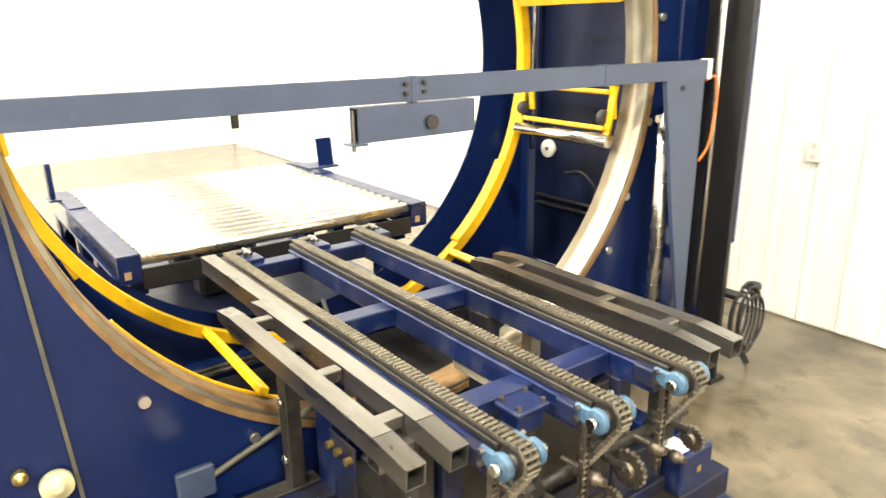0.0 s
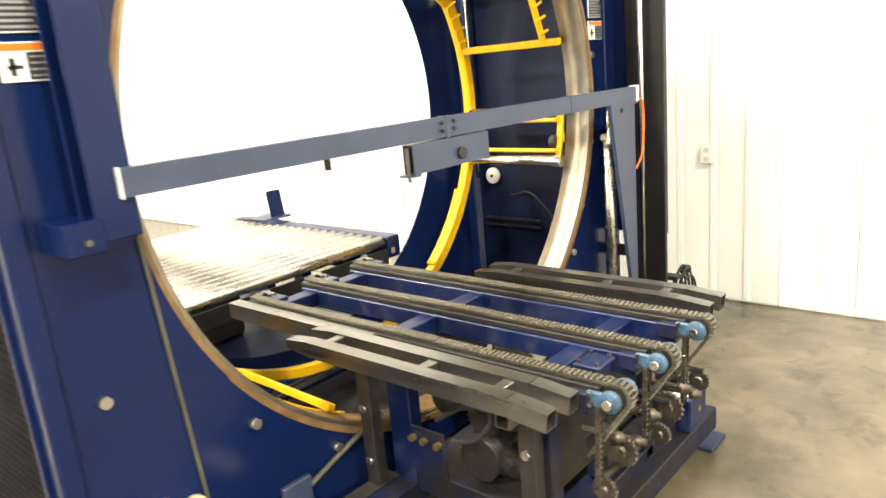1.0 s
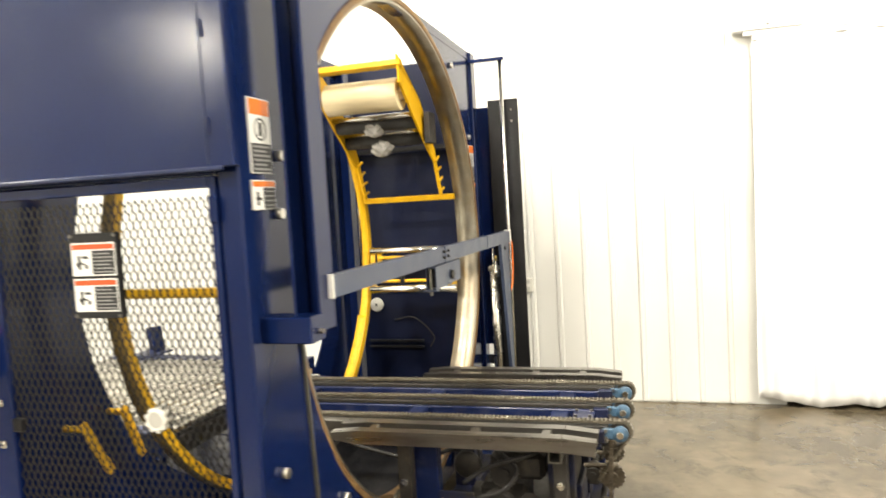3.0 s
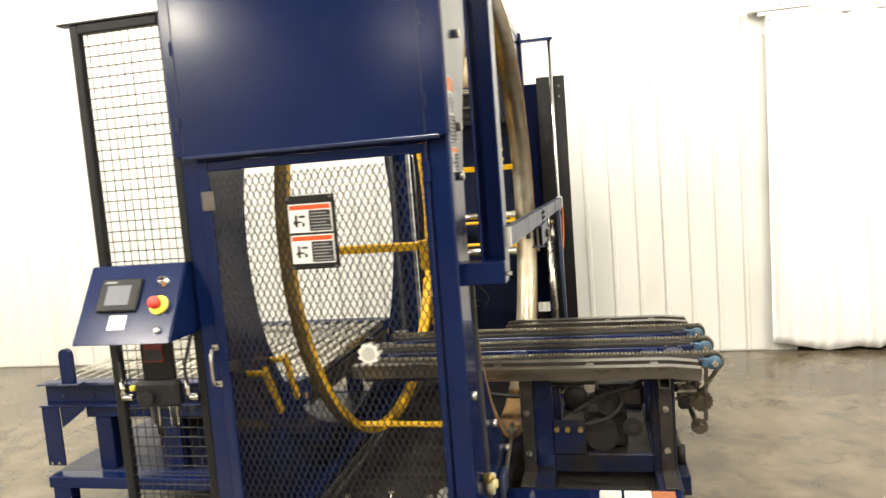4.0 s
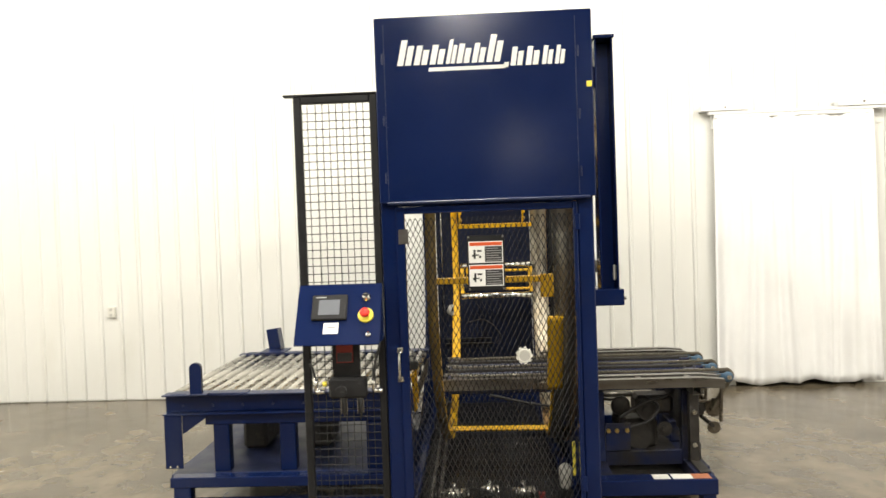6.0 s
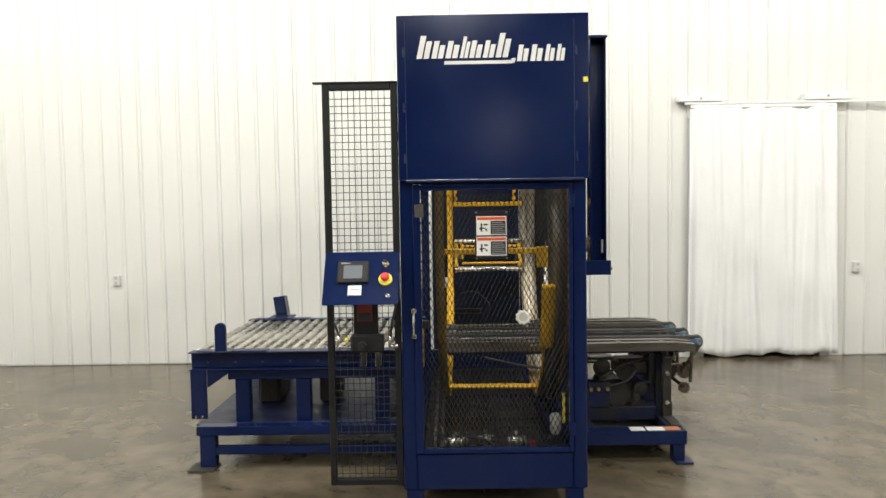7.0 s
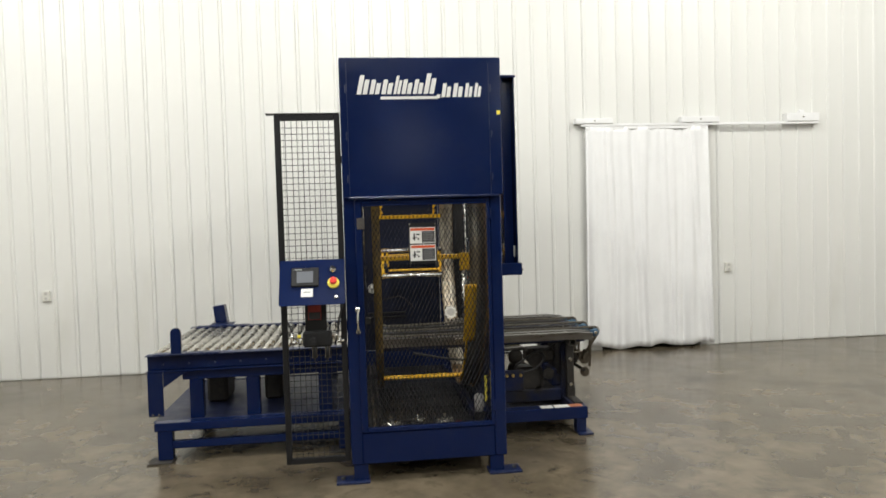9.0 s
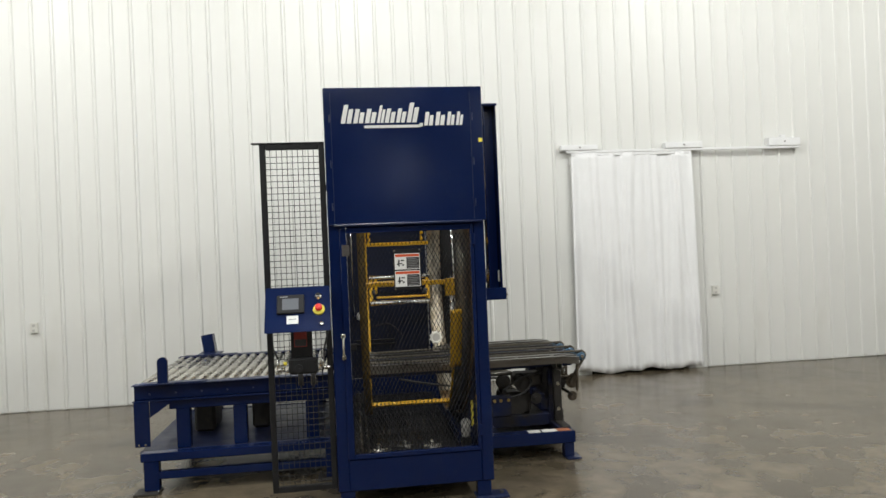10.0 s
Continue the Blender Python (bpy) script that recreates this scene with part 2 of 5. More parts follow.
def prism(bm, outline, axis, a0, a1):
    """An outline in the plane square to axis ('x': y,z; 'y': x,z; 'z': x,y), pulled from a0 to a1."""
    def at(p, a):
        return {"x": (a, p[0], p[1]), "y": (p[0], a, p[1]), "z": (p[0], p[1], a)}[axis]
    r0, r1 = [bm.verts.new(at(p, a0)) for p in outline], [bm.verts.new(at(p, a1)) for p in outline]
    bm.faces.new(r0)
    bm.faces.new(r1[::-1])
    for i in range(len(outline)):
        j = (i + 1) % len(outline)
        bm.faces.new((r0[j], r0[i], r1[i], r1[j]))
    return bm


def square_tube(bm, p0, p1, w, h, wall=0.004, up=(0, 0, 1)):
    """An open-ended rectangular tube."""
    p0, p1 = Vector(p0), Vector(p1)
    d = (p1 - p0).normalized()
    side = d.cross(Vector(up)).normalized()
    u = side.cross(d).normalized()
    loops = []
    for p in (p0, p1):
        for k in (0, wall):
            a, b = w / 2 - k, h / 2 - k
            loops.append([bm.verts.new(p + side * sx * a + u * sy * b) for sx, sy in ((-1, -1), (1, -1), (1, 1), (-1, 1))])
    o0, i0, o1, i1 = loops
    for i in range(4):
        j = (i + 1) % 4
        bm.faces.new((o0[i], o0[j], o1[j], o1[i]))
        bm.faces.new((i0[j], i0[i], i1[i], i1[j]))
        bm.faces.new((o0[j], o0[i], i0[i], i0[j]))
        bm.faces.new((o1[i], o1[j], i1[j], i1[i]))
    return bm


def hoop(bm, cy, cz, r0, r1, x0, x1, seg=128, a0=0.0, a1=360.0):
    """A band round the x axis, from radius r0 to r1 and from x0 to x1, all round or in part."""
    whole = abs(a1 - a0) >= 359.9
    n = seg if whole else seg + 1
    rows = []
    for i in range(n):
        a = radians(a0 + (a1 - a0) * i / seg)
        rows.append([bm.verts.new((x, cy + r * math.cos(a), cz + r * math.sin(a))) for x, r in ((x0, r0), (x1, r0), (x1, r1), (x0, r1))])
    for i in range(seg):
        p, q = rows[i], rows[(i + 1) % n]
        for k in range(4):
            f = bm.faces.new((p[k], p[(k + 1) % 4], q[(k + 1) % 4], q[k]))
            f.smooth = k in (0, 2)
    if not whole:
        bm.faces.new(rows[0][::-1])
        bm.faces.new(rows[-1])
    return bm


def pipe(bm, points, r, seg=10, steps=8):
    """A bent hose through the points."""
    pts = [Vector(p) for p in points]
    ext = [2 * pts[0] - pts[1], *pts, 2 * pts[-1] - pts[-2]]
    line = []
    for i in range(1, len(ext) - 2):
        a, b, c, d = ext[i - 1:i + 3]
        for k in range(steps):
            s = k / steps
            line.append(0.5 * ((2 * b) + (c - a) * s + (2 * a - 5 * b + 4 * c - d) * s * s + (3 * b - a - 3 * c + d) * s ** 3))
    line.append(pts[-1])
    rings, ref = [], Vector((0.31, 0.17, 0.93)).normalized()
    for i, p in enumerate(line):
        t = (line[min(i + 1, len(line) - 1)] - line[max(i - 1, 0)]).normalized()
        n1 = (ref - t * ref.dot(t)).normalized()
        ref = n1
        n2 = t.cross(n1)
        rings.append([bm.verts.new(p + r * (math.cos(2 * math.pi * k / seg) * n1 + math.sin(2 * math.pi * k / seg) * n2)) for k in range(seg)])
    for p, q in zip(rings, rings[1:]):
        for k in range(seg):
            f = bm.faces.new((p[k], p[(k + 1) % seg], q[(k + 1) % seg], q[k]))
            f.smooth = True
    bm.faces.new(rings[0][::-1])
    bm.faces.new(rings[-1])
    return bm


BASE = {}


def thing(name, base, label, category, group="", kind=""):
    ob = new(name)
    ob.location, ob.empty_display_size = base, 0.1
    BASE[ob] = Vector(base)
    return tagged(ob, label, category, group, kind)


def mesh_of(name, bm, material, shift=None, fix=True):
    if shift is not None:
        bmesh.ops.translate(bm, verts=bm.verts, vec=-shift)
    if fix:
        bmesh.ops.recalc_face_normals(bm, faces=bm.faces)
    me = bpy.data.meshes.new(name)
    bm.to_mesh(me)
    bm.free()
    me.materials.append(material)
    return me


def part(name, bm, material, parent, label="", kind="", fix=True):
    """One mesh under a thing or under a part; the bmesh is in world metres."""
    ob = new(name, mesh_of(name, bm, material, BASE[parent], fix))
    ob.parent = parent
    BASE[ob] = BASE[parent]
    return tagged(ob, label, kind=kind)


def repeat(ob, offset):
    """A further part on the same mesh, moved by offset."""
    o = ob.copy()
    scene.collection.objects.link(o)
    o.location = Vector(offset)
    return o


def solid(name, bm, material, label, category, kind="", group=""):
    ob = new(name, mesh_of(name, bm, material))
    BASE[ob] = Vector((0, 0, 0))
    return tagged(ob, label, category, group, kind)


def B(*a, c=0.003, m=None):
    return box(bmesh.new(), *a, c=c, m=m)


def R(p0, p1, r, seg=14):
    return rod(bmesh.new(), p0, p1, r, seg)


# ---- the hall ----
solid("floor", B(HALL_W - 0.2, HALL_E + 0.2, HALL_S - 0.2, HALL_N + 3.2, -0.2, 0.0, c=0.001), floor_mat, "sealed grey-brown concrete floor with dark stains", "floor", "structure")
solid("ceiling", B(HALL_W - 0.2, HALL_E + 0.2, HALL_S - 0.2, HALL_N + 0.2, HALL_H, HALL_H + 0.15, c=0.001), ceil_grey, "plain grey roof deck", "ceiling", "structure")
solid("wall_west", B(HALL_W - 0.15, HALL_W, HALL_S, HALL_N, 0, HALL_H, c=0.001), wall_white, "plain white painted hall wall", "wall", "structure")
solid("wall_east", B(HALL_E, HALL_E + 0.15, HALL_S, HALL_N, 0, HALL_H, c=0.001), wall_white, "plain white painted hall wall", "wall", "structure")
solid("wall_south", B(HALL_W, HALL_E, HALL_S - 0.15, HALL_S, 0, HALL_H, c=0.001), hall_grey, "plain grey hall wall", "wall", "structure")

DOOR_0, DOOR_1, DOOR_TOP = 1.93, 3.12, 2.44
wall_bm = bmesh.new()
box(wall_bm, HALL_W, DOOR_0, HALL_N + 0.012, HALL_N + 0.15, 0, HALL_H, c=0.001)
box(wall_bm, DOOR_1, HALL_E, HALL_N + 0.012, HALL_N + 0.15, 0, HALL_H, c=0.001)
box(wall_bm, DOOR_0, DOOR_1, HALL_N + 0.012, HALL_N + 0.15, DOOR_TOP, HALL_H, c=0.001)
wall_north = solid("wall_north", wall_bm, wall_white, "white ribbed metal sheet wall with a curtained doorway", "wall", "structure")
# Unseen box added behind the doorway; its dark colour darkens the curtain's gap.
gap_box = bmesh.new()
box(gap_box, DOOR_0 - 0.6, DOOR_1 + 0.6, HALL_N + 2.9, HALL_N + 3.0, 0, 2.6, c=0.001)
box(gap_box, DOOR_0 - 0.7, DOOR_0 - 0.6, HALL_N + 0.15, HALL_N + 3.0, 0, 2.6, c=0.001)
box(gap_box, DOOR_1 + 0.6, DOOR_1 + 0.7, HALL_N + 0.15, HALL_N + 3.0, 0, 2.6, c=0.001)
box(gap_box, DOOR_0 - 0.7, DOOR_1 + 0.7, HALL_N + 0.15, HALL_N + 3.0, 2.6, 2.7, c=0.001)
solid("wall_storeroom", gap_box, gap_dark, "added dark-coloured walls that darken the gap below the curtain", "wall", "structure")


def sheet_profile(width):
    """Section of one wall sheet: flats with narrow ribs, x and outward depth."""
    pts, step = [], width / 4
    for i in range(4):
        x = i * step
        pts += [(x, 0.0), (x + 0.012, 0.016), (x + 0.034, 0.016), (x + 0.046, 0.0)]
    pts.append((width, 0.0))
    return pts


def sheet_mesh(width, z0, z1):
    bm = bmesh.new()
    prof = sheet_profile(width)
    rows = []
    for x, d in prof:
        rows.append([bm.verts.new((x, -d - k, z)) for k in (0.0, -0.008) for z in (z0, z1)])
    for p, q in zip(rows, rows[1:]):
        bm.faces.new((p[0], q[0], q[1], p[1]))
        bm.faces.new((p[2], p[3], q[3], q[2]))
        bm.faces.new((p[1], q[1], q[3], p[3]))
        bm.faces.new((p[0], p[2], q[2], q[0]))
    bm.faces.new((rows[0][0], rows[0][1], rows[0][3], rows[0][2]))
    bm.faces.new((rows[-1][0], rows[-1][2], rows[-1][3], rows[-1][1]))
    return mesh_of("wall_sheet", bm, wall_white)


SHEET = 0.80
SHEET_X0 = 0.152
full_sheet, upper_sheet = sheet_mesh(SHEET - 0.002, 0.012, HALL_H), sheet_mesh(SHEET - 0.002, DOOR_TOP, HALL_H)
k = int((HALL_W - SHEET_X0) / SHEET)
while SHEET_X0 + (k + 1) * SHEET < HALL_E:
    x = SHEET_X0 + k * SHEET
    over_door = x + SHEET > DOOR_0 + 0.05 and x < DOOR_1 - 0.05
    s = new("wall_sheet", upper_sheet if over_door else full_sheet)
    s.parent, s.location = wall_north, (x, HALL_N + 0.004, 0)
    k += 1


def outlet(x, z):
    base = (x, HALL_N, z)
    o = thing("wall_outlet", base, "ivory plastic power outlet on the ribbed wall", "outlet", "wall outlets")
    part("back_box", B(x - 0.037, x + 0.037, HALL_N - 0.030, HALL_N + 0.004, z - 0.054, z + 0.054, c=0.006), outlet_white, o)
    part("cover_plate", B(x - 0.033, x + 0.033, HALL_N - 0.034, HALL_N - 0.030, z - 0.050, z + 0.050, c=0.002), outlet_white, o)
    for dz in (-0.026, 0.026):
        s = part("socket", B(x - 0.014, x + 0.014, HALL_N - 0.037, HALL_N - 0.034, z + dz - 0.013, z + dz + 0.013, c=0.002), socket_grey, o)
    return o


outlet(0.143, 0.895)
outlet(-4.111, 0.880)
outlet(3.471, 0.908)


def curtain():
    x0, x1, z0, z1, y = 1.757, 3.213, 0.035, 2.560, HALL_N - 0.075
    c = thing("curtain", ((x0 + x1) / 2, y, z0), "white cloth curtain hanging in loose folds over the doorway", "curtain")
    bm = bmesh.new()
    nx, nz = 150, 36
    grid = []
    for i in range(nx + 1):
        u, col = i / nx, []
        for j in range(nz + 1):
            w = j / nz
            fold = 0.55 + 0.45 * (1 - w)
            d = 0.020 * fold * math.sin(2 * math.pi * (u * 5.6 + 0.7 * noise.noise((u * 4, w * 0.7, 3)))) + 0.010 * math.sin(2 * math.pi * (u * 14 + noise.noise((u * 6, w * 1.1, 5)))) * fold + 0.034 * noise.noise((u * 3.5, w * 0.9, 8))
            xx = x0 + (x1 - x0) * (u + (0.04 * (1 - w)) * (u - 0.35)) + 0.012 * noise.noise((w * 3, u * 2, 1)) * (1 - w)
            zz = z0 + (z1 - z0) * w + (1 - w) ** 6 * (0.045 * noise.noise((u * 6.0, 0, 0)) + 0.03 * (1 if u < 0.12 else 0) * (0.12 - u) / 0.12)
            col.append(bm.verts.new((xx, y + d, zz)))
        grid.append(col)
    for i in range(nx):
        for j in range(nz):
            f = bm.faces.new((grid[i][j], grid[i + 1][j], grid[i + 1][j + 1], grid[i][j + 1]))
            f.smooth = True
    sheet = part("cloth", bm, cloth, c)
    thick = sheet.modifiers.new("thickness", "SOLIDIFY")
    thick.thickness = 0.003
    hem = bmesh.new()
    box(hem, x0, x1 - 0.02, y - 0.008, y + 0.008, z1 - 0.03, z1 + 0.012, c=0.003)
    part("heading", hem, cloth, c)


curtain()


def curtain_track():
    y = HALL_N - 0.075
    t = thing("curtain_track", (3.1, y, 2.585), "white steel sliding track with three wall brackets", "curtain track")
    part("rail", B(1.70, 4.585, y - 0.016, y + 0.016, 2.563, 2.593, c=0.004), trim_white, t)
    for x0, x1, z0, z1 in ((1.635, 2.07, 2.594, 2.654), (2.885, 3.345, 2.594, 2.664), (4.18, 4.585, 2.594, 2.690)):
        b = part("bracket", B(x0, x1, y - 0.03, HALL_N - 0.01, z0, z1, c=0.004), trim_white, t)
        part("bolt", R(((x0 + x1) / 2, y - 0.036, (z0 + z1) / 2), ((x0 + x1) / 2, y - 0.028, (z0 + z1) / 2), 0.010, 8), steel, b)
    part("end_stop", B(4.34, 4.40, y - 0.02, y + 0.02, 2.690, 2.725), trim_white, t)


curtain_track()


def high_bay(x, y, z):
    o = thing("high_bay_light", (x, y, HALL_H), "round white high-bay lamp hanging from the ceiling", "ceiling light", "high-bay lights")
    part("stem", R((x, y, HALL_H), (x, y, z + 0.43), 0.015, 8), steel, o)
    bm = bmesh.new()
    lathe(bm, (x, y, z + 0.48), (x, y, z + 0.18), [(0, 0.05), (0.25, 0.09), (0.55, 0.12), (1.0, 0.27)], 20)
    part("shade", bm, trim_white, o)


for lx, ly, lz in LAMP_SPOTS:
    high_bay(lx, ly, lz)

# ---- the stretch wrapper's frame ----
CY, CZ = 1.418, 1.355
HOLE_R, FAR_HOLE_R = 1.125, 1.043
DEPTH, TOP, FOOT = 2.82, 2.49, 0.105
W0, W1 = -0.92, 0.0
wrapper = thing("stretch_wrapper", (-0.46, 1.41, 0.0), "tall navy-painted ring wrapping machine frame with open round sides", "wrapping machine")


def holed_plate(x0, x1, radius, y0, y1, z0, z1, seg=160):
    """An upright plate square to x with a round hole at the ring's middle."""
    bm = bmesh.new()
    angles = [2 * math.pi * i / seg for i in range(seg)]
    rows = []
    for a in angles:
        dy, dz = math.cos(a), math.sin(a)
        k = min(((y1 - CY) / dy if dy > 0 else (y0 - CY) / dy) if abs(dy) > 1e-6 else 9, ((z1 - CZ) / dz if dz > 0 else (z0 - CZ) / dz) if abs(dz) > 1e-6 else 9)
        k = max(k, radius + 0.002)
        out = (min(max(CY + k * dy, y0), y1), min(max(CZ + k * dz, z0), z1))
        rows.append([bm.verts.new((x, CY + r[0], CZ + r[1])) for x in (x0, x1) for r in ((radius * dy, radius * dz), (out[0] - CY, out[1] - CZ))])
    for i in range(seg):
        p, q = rows[i], rows[(i + 1) % seg]
        bm.faces.new((p[0], p[1], q[1], q[0]))
        bm.faces.new((p[2], q[2], q[3], p[3]))
        bm.faces.new((p[0], q[0], q[2], p[2])).smooth = True
        bm.faces.new((p[1], p[3], q[3], q[1]))
    return bm


part("side_plate", holed_plate(-0.012, -0.004, HOLE_R, 0.056, 2.72, FOOT + 0.06, TOP - 0.005), navy, wrapper)
part("side_plate", holed_plate(W0 + 0.004, W0 + 0.012, FAR_HOLE_R, 0.06, 2.74, FOOT + 0.06, TOP - 0.005), navy, wrapper)
# corner columns
for x0, x1 in ((-0.056, W1 + 0.014), (W0 - 0.006, W0 + 0.062)):
    part("column", B(x0, x1, 0.0, 0.055, FOOT, TOP - 0.004, c=0.006), navy, wrapper)
    part("column", B(x0, x1, DEPTH - 0.10, DEPTH, FOOT, TOP - 0.004, c=0.006), navy, wrapper)
# base and top beams
part("base_beam", B(W0 + 0.06, -0.058, 0.0, 0.08, FOOT, 0.295, c=0.006), navy, wrapper)
part("base_beam", B(W0 + 0.06, -0.058, DEPTH - 0.08, DEPTH, FOOT, 0.295, c=0.006), navy, wrapper)
part("base_beam", B(-0.075, -0.013, 0.101, DEPTH - 0.101, FOOT, 0.20, c=0.006), navy, wrapper)
part("base_beam", B(W0 + 0.013, W0 + 0.075, 0.101, DEPTH - 0.101, FOOT, 0.20, c=0.006), navy, wrapper)
part("floor_pan", B(W0 + 0.076, -0.076, 0.081, DEPTH - 0.081, 0.115, 0.125), black, wrapper)
part("top_beam", B(-0.058, 0.0, 0.101, DEPTH - 0.101, TOP - 0.055, TOP, c=0.005), navy, wrapper)
part("top_beam", B(W0, W0 + 0.06, 0.101, DEPTH - 0.101, TOP - 0.055, TOP, c=0.005), navy, wrapper)
# feet
for fx, fy, s in ((0.0, 0.03, 1), (-0.92, 0.03, -1), (0.0, 2.79, 1), (-0.92, 2.79, -1)):
    xs = sorted((fx - s * 0.09, fx - s * 0.005))
    part("foot_stub", B(xs[0], xs[1], fy - 0.02, fy + 0.05, 0.012, FOOT), navy, wrapper)
    xp = sorted((fx - s * 0.10, fx + s * 0.10))
    f = part("foot_plate", B(xp[0], xp[1], fy - 0.06, fy + 0.07, 0.0, 0.014), navy_worn, wrapper)
    part("bolt", R((fx + s * 0.06, fy, 0.013), (fx + s * 0.06, fy, 0.03), 0.012, 6), steel, f)

# front: upper cover
cover = part("front_cover", B(W0 - 0.004, W1 + 0.022, -0.040, -0.002, 1.690, TOP + 0.010, c=0.004), navy, wrapper, "large plain navy upper cover panel")
part("lip", B(W0 + 0.030, W1 - 0.004, -0.050, -0.0405, 1.681, 1.694, c=0.003), navy_worn, cover)
part("edge_seam", B(-0.885, -0.881, -0.0422, -0.0402, 1.70, TOP - 0.02, c=0.0005), navy_worn, cover)
part("edge_seam", B(-0.052, -0.048, -0.0422, -0.0402, 1.70, TOP - 0.02, c=0.0005), navy_worn, cover)
for hx in (-0.892, -0.040):
    for hz in (2.05, 2.32, 1.80):
        part("hinge_pin", R((hx, -0.043, hz - 0.022), (hx, -0.043, hz + 0.022), 0.004, 8), navy_worn, cover)
part("cover_top", B(W0, W1 + 0.020, -0.0018, 0.10, TOP - 0.003, TOP + 0.009, c=0.002), navy, wrapper)
part("cover_back", B(W0 + 0.063, -0.058, 0.09, 0.10, 1.70, TOP - 0.01), navy, wrapper)
part("tag", B(-0.006, 0.0165, -0.0435, -0.0405, 2.163, 2.187, c=0.0005), yellow_label, cover, "small yellow tag")


def slanted(bm, x, z, w, h, lean=0.22):
    prism(bm, [(x, z), (x + w, z), (x + w + lean * h, z + h), (x + lean * h, z + h)], "y", -0.0425, -0.0404)


def logo_bars(x, z, sizes, lean, gap):
    """A row of plain slanted white bars, two to each width."""
    for w, h in sizes:
        a = w * gap
        for dx, bh in ((0.0, h), (a * 0.54, h * 0.76)):
            lb = bmesh.new()
            slanted(lb, x + dx, z, a * 0.42, bh, lean)
            part("logo_bar", lb, white_label, cover)
        x += w
    return x


LOGO_Z = 2.288
end = logo_bars(-0.826, LOGO_Z, ((0.073, 0.110), (0.069, 0.084), (0.071, 0.084), (0.046, 0.104), (0.067, 0.084), (0.063, 0.084), (0.073, 0.118)), 0.22, 0.86)
lb = bmesh.new()
slanted(lb, -0.690, LOGO_Z - 0.030, 0.335, 0.016)
part("logo_underline", lb, white_label, cover)
lb = bmesh.new()
slanted(lb, end + 0.002, LOGO_Z - 0.026, 0.020, 0.022)
part("logo_dot", lb, white_label, cover)
logo_bars(end + 0.032, LOGO_Z - 0.020, ((0.066, 0.080), (0.070, 0.080), (0.056, 0.080), (0.050, 0.080)), 0.16, 0.80)

part("header_beam", B(W0 + 0.063, -0.057, -0.001, 0.055, 1.673, 1.712, c=0.003), navy, wrapper)
# front: mesh door
door = thing("mesh_door", (-0.46, 0.0, 0.297), "navy framed access door filled with black expanded metal", "machine door")
dm = bmesh.new()
box(dm, -0.862, -0.822, -0.012, 0.020, 0.297, 1.672, c=0.004)
box(dm, -0.078, -0.058, -0.012, 0.020, 0.297, 1.672, c=0.004)
box(dm, -0.822, -0.078, -0.012, 0.020, 0.297, 0.325, c=0.004)
box(dm, -0.822, -0.078, -0.012, 0.020, 1.640, 1.672, c=0.004)
part("door_frame", dm, navy, door, "navy square-tube door frame")


def expanded_mesh(x0, x1, z0, z1, y, cw=0.0236, ch=0.0480, t=0.0034):
    """Zigzag strands of an expanded-metal sheet that touch at their knuckles."""
    bm = bmesh.new()
    n, m = int((x1 - x0) / (cw / 2)), int((z1 - z0) / (ch / 2))
    for i in range(n):
        prev = None
        for j in range(m + 1):
            side = 1 if (i + j) % 2 else -1
            cx = min(max(x0 + (i + 0.5) * cw / 2 + side * (cw / 4 - t * 0.15), x0), x1)
            z = z0 + j * ch / 2
            yy = y + (0.0022 if side > 0 else -0.0022)
            ring = [bm.verts.new((cx - t / 2, yy - 0.0016, z)), bm.verts.new((cx + t / 2, yy - 0.0016, z)), bm.verts.new((cx + t / 2, yy + 0.0016, z)), bm.verts.new((cx - t / 2, yy + 0.0016, z))]
            if prev:
                for k in range(4):
                    bm.faces.new((prev[k], prev[(k + 1) % 4], ring[(k + 1) % 4], ring[k]))
            prev = ring
    return bm


part("expanded_mesh", expanded_mesh(-0.822, -0.078, 0.325, 1.640, 0.004), black, door, "black expanded-metal mesh", "stuff", fix=False)
hb = bmesh.new()
box(hb, -0.875, -0.850, -0.020, -0.012, 1.022, 1.047)
box(hb, -0.875, -0.850, -0.020, -0.012, 0.893, 0.918)
pipe(hb, [(-0.8625, -0.014, 1.035), (-0.8625, -0.048, 1.02), (-0.8625, -0.048, 0.92), (-0.8625, -0.014, 0.905)], 0.006, 8, 4)
part("handle", hb, chrome, door, "small chrome pull handle")
for hz in (1.58, 0.42):
    part("hinge", B(-0.074, -0.050, -0.024, -0.012, hz - 0.035, hz + 0.035), navy, door)
part("latch_keeper", B(-0.820, -0.785, -0.018, 0.004, 0.945, 0.985), black, door)
part("latch_block", B(-0.850, -0.806, -0.020, -0.0125, 1.507, 1.573), steel, door)


kn = bmesh.new()
lathe(kn, (-0.31, -0.012, 0.994), (-0.31, 0.030, 0.994), [(0.1, 0.002), (0.1, 0.023), (0, 0.025), (0, 0.030), (0.2, 0.033), (1, 0.031), (1, 0.002)], 24)
for i in range(9):
    a = 2 * math.pi * i / 9
    rod(kn, (-0.31 + 0.030 * math.cos(a), -0.010, 0.994 + 0.030 * math.sin(a)), (-0.31 + 0.030 * math.cos(a), 0.028, 0.994 + 0.030 * math.sin(a)), 0.008, 8)
knob = part("round_knob", kn, outlet_white, door, "pale ribbed round knob in the mesh")
part("knob_face", R((-0.31, -0.0105, 0.994), (-0.31, -0.004, 0.994), 0.0225, 20), socket_grey, knob)


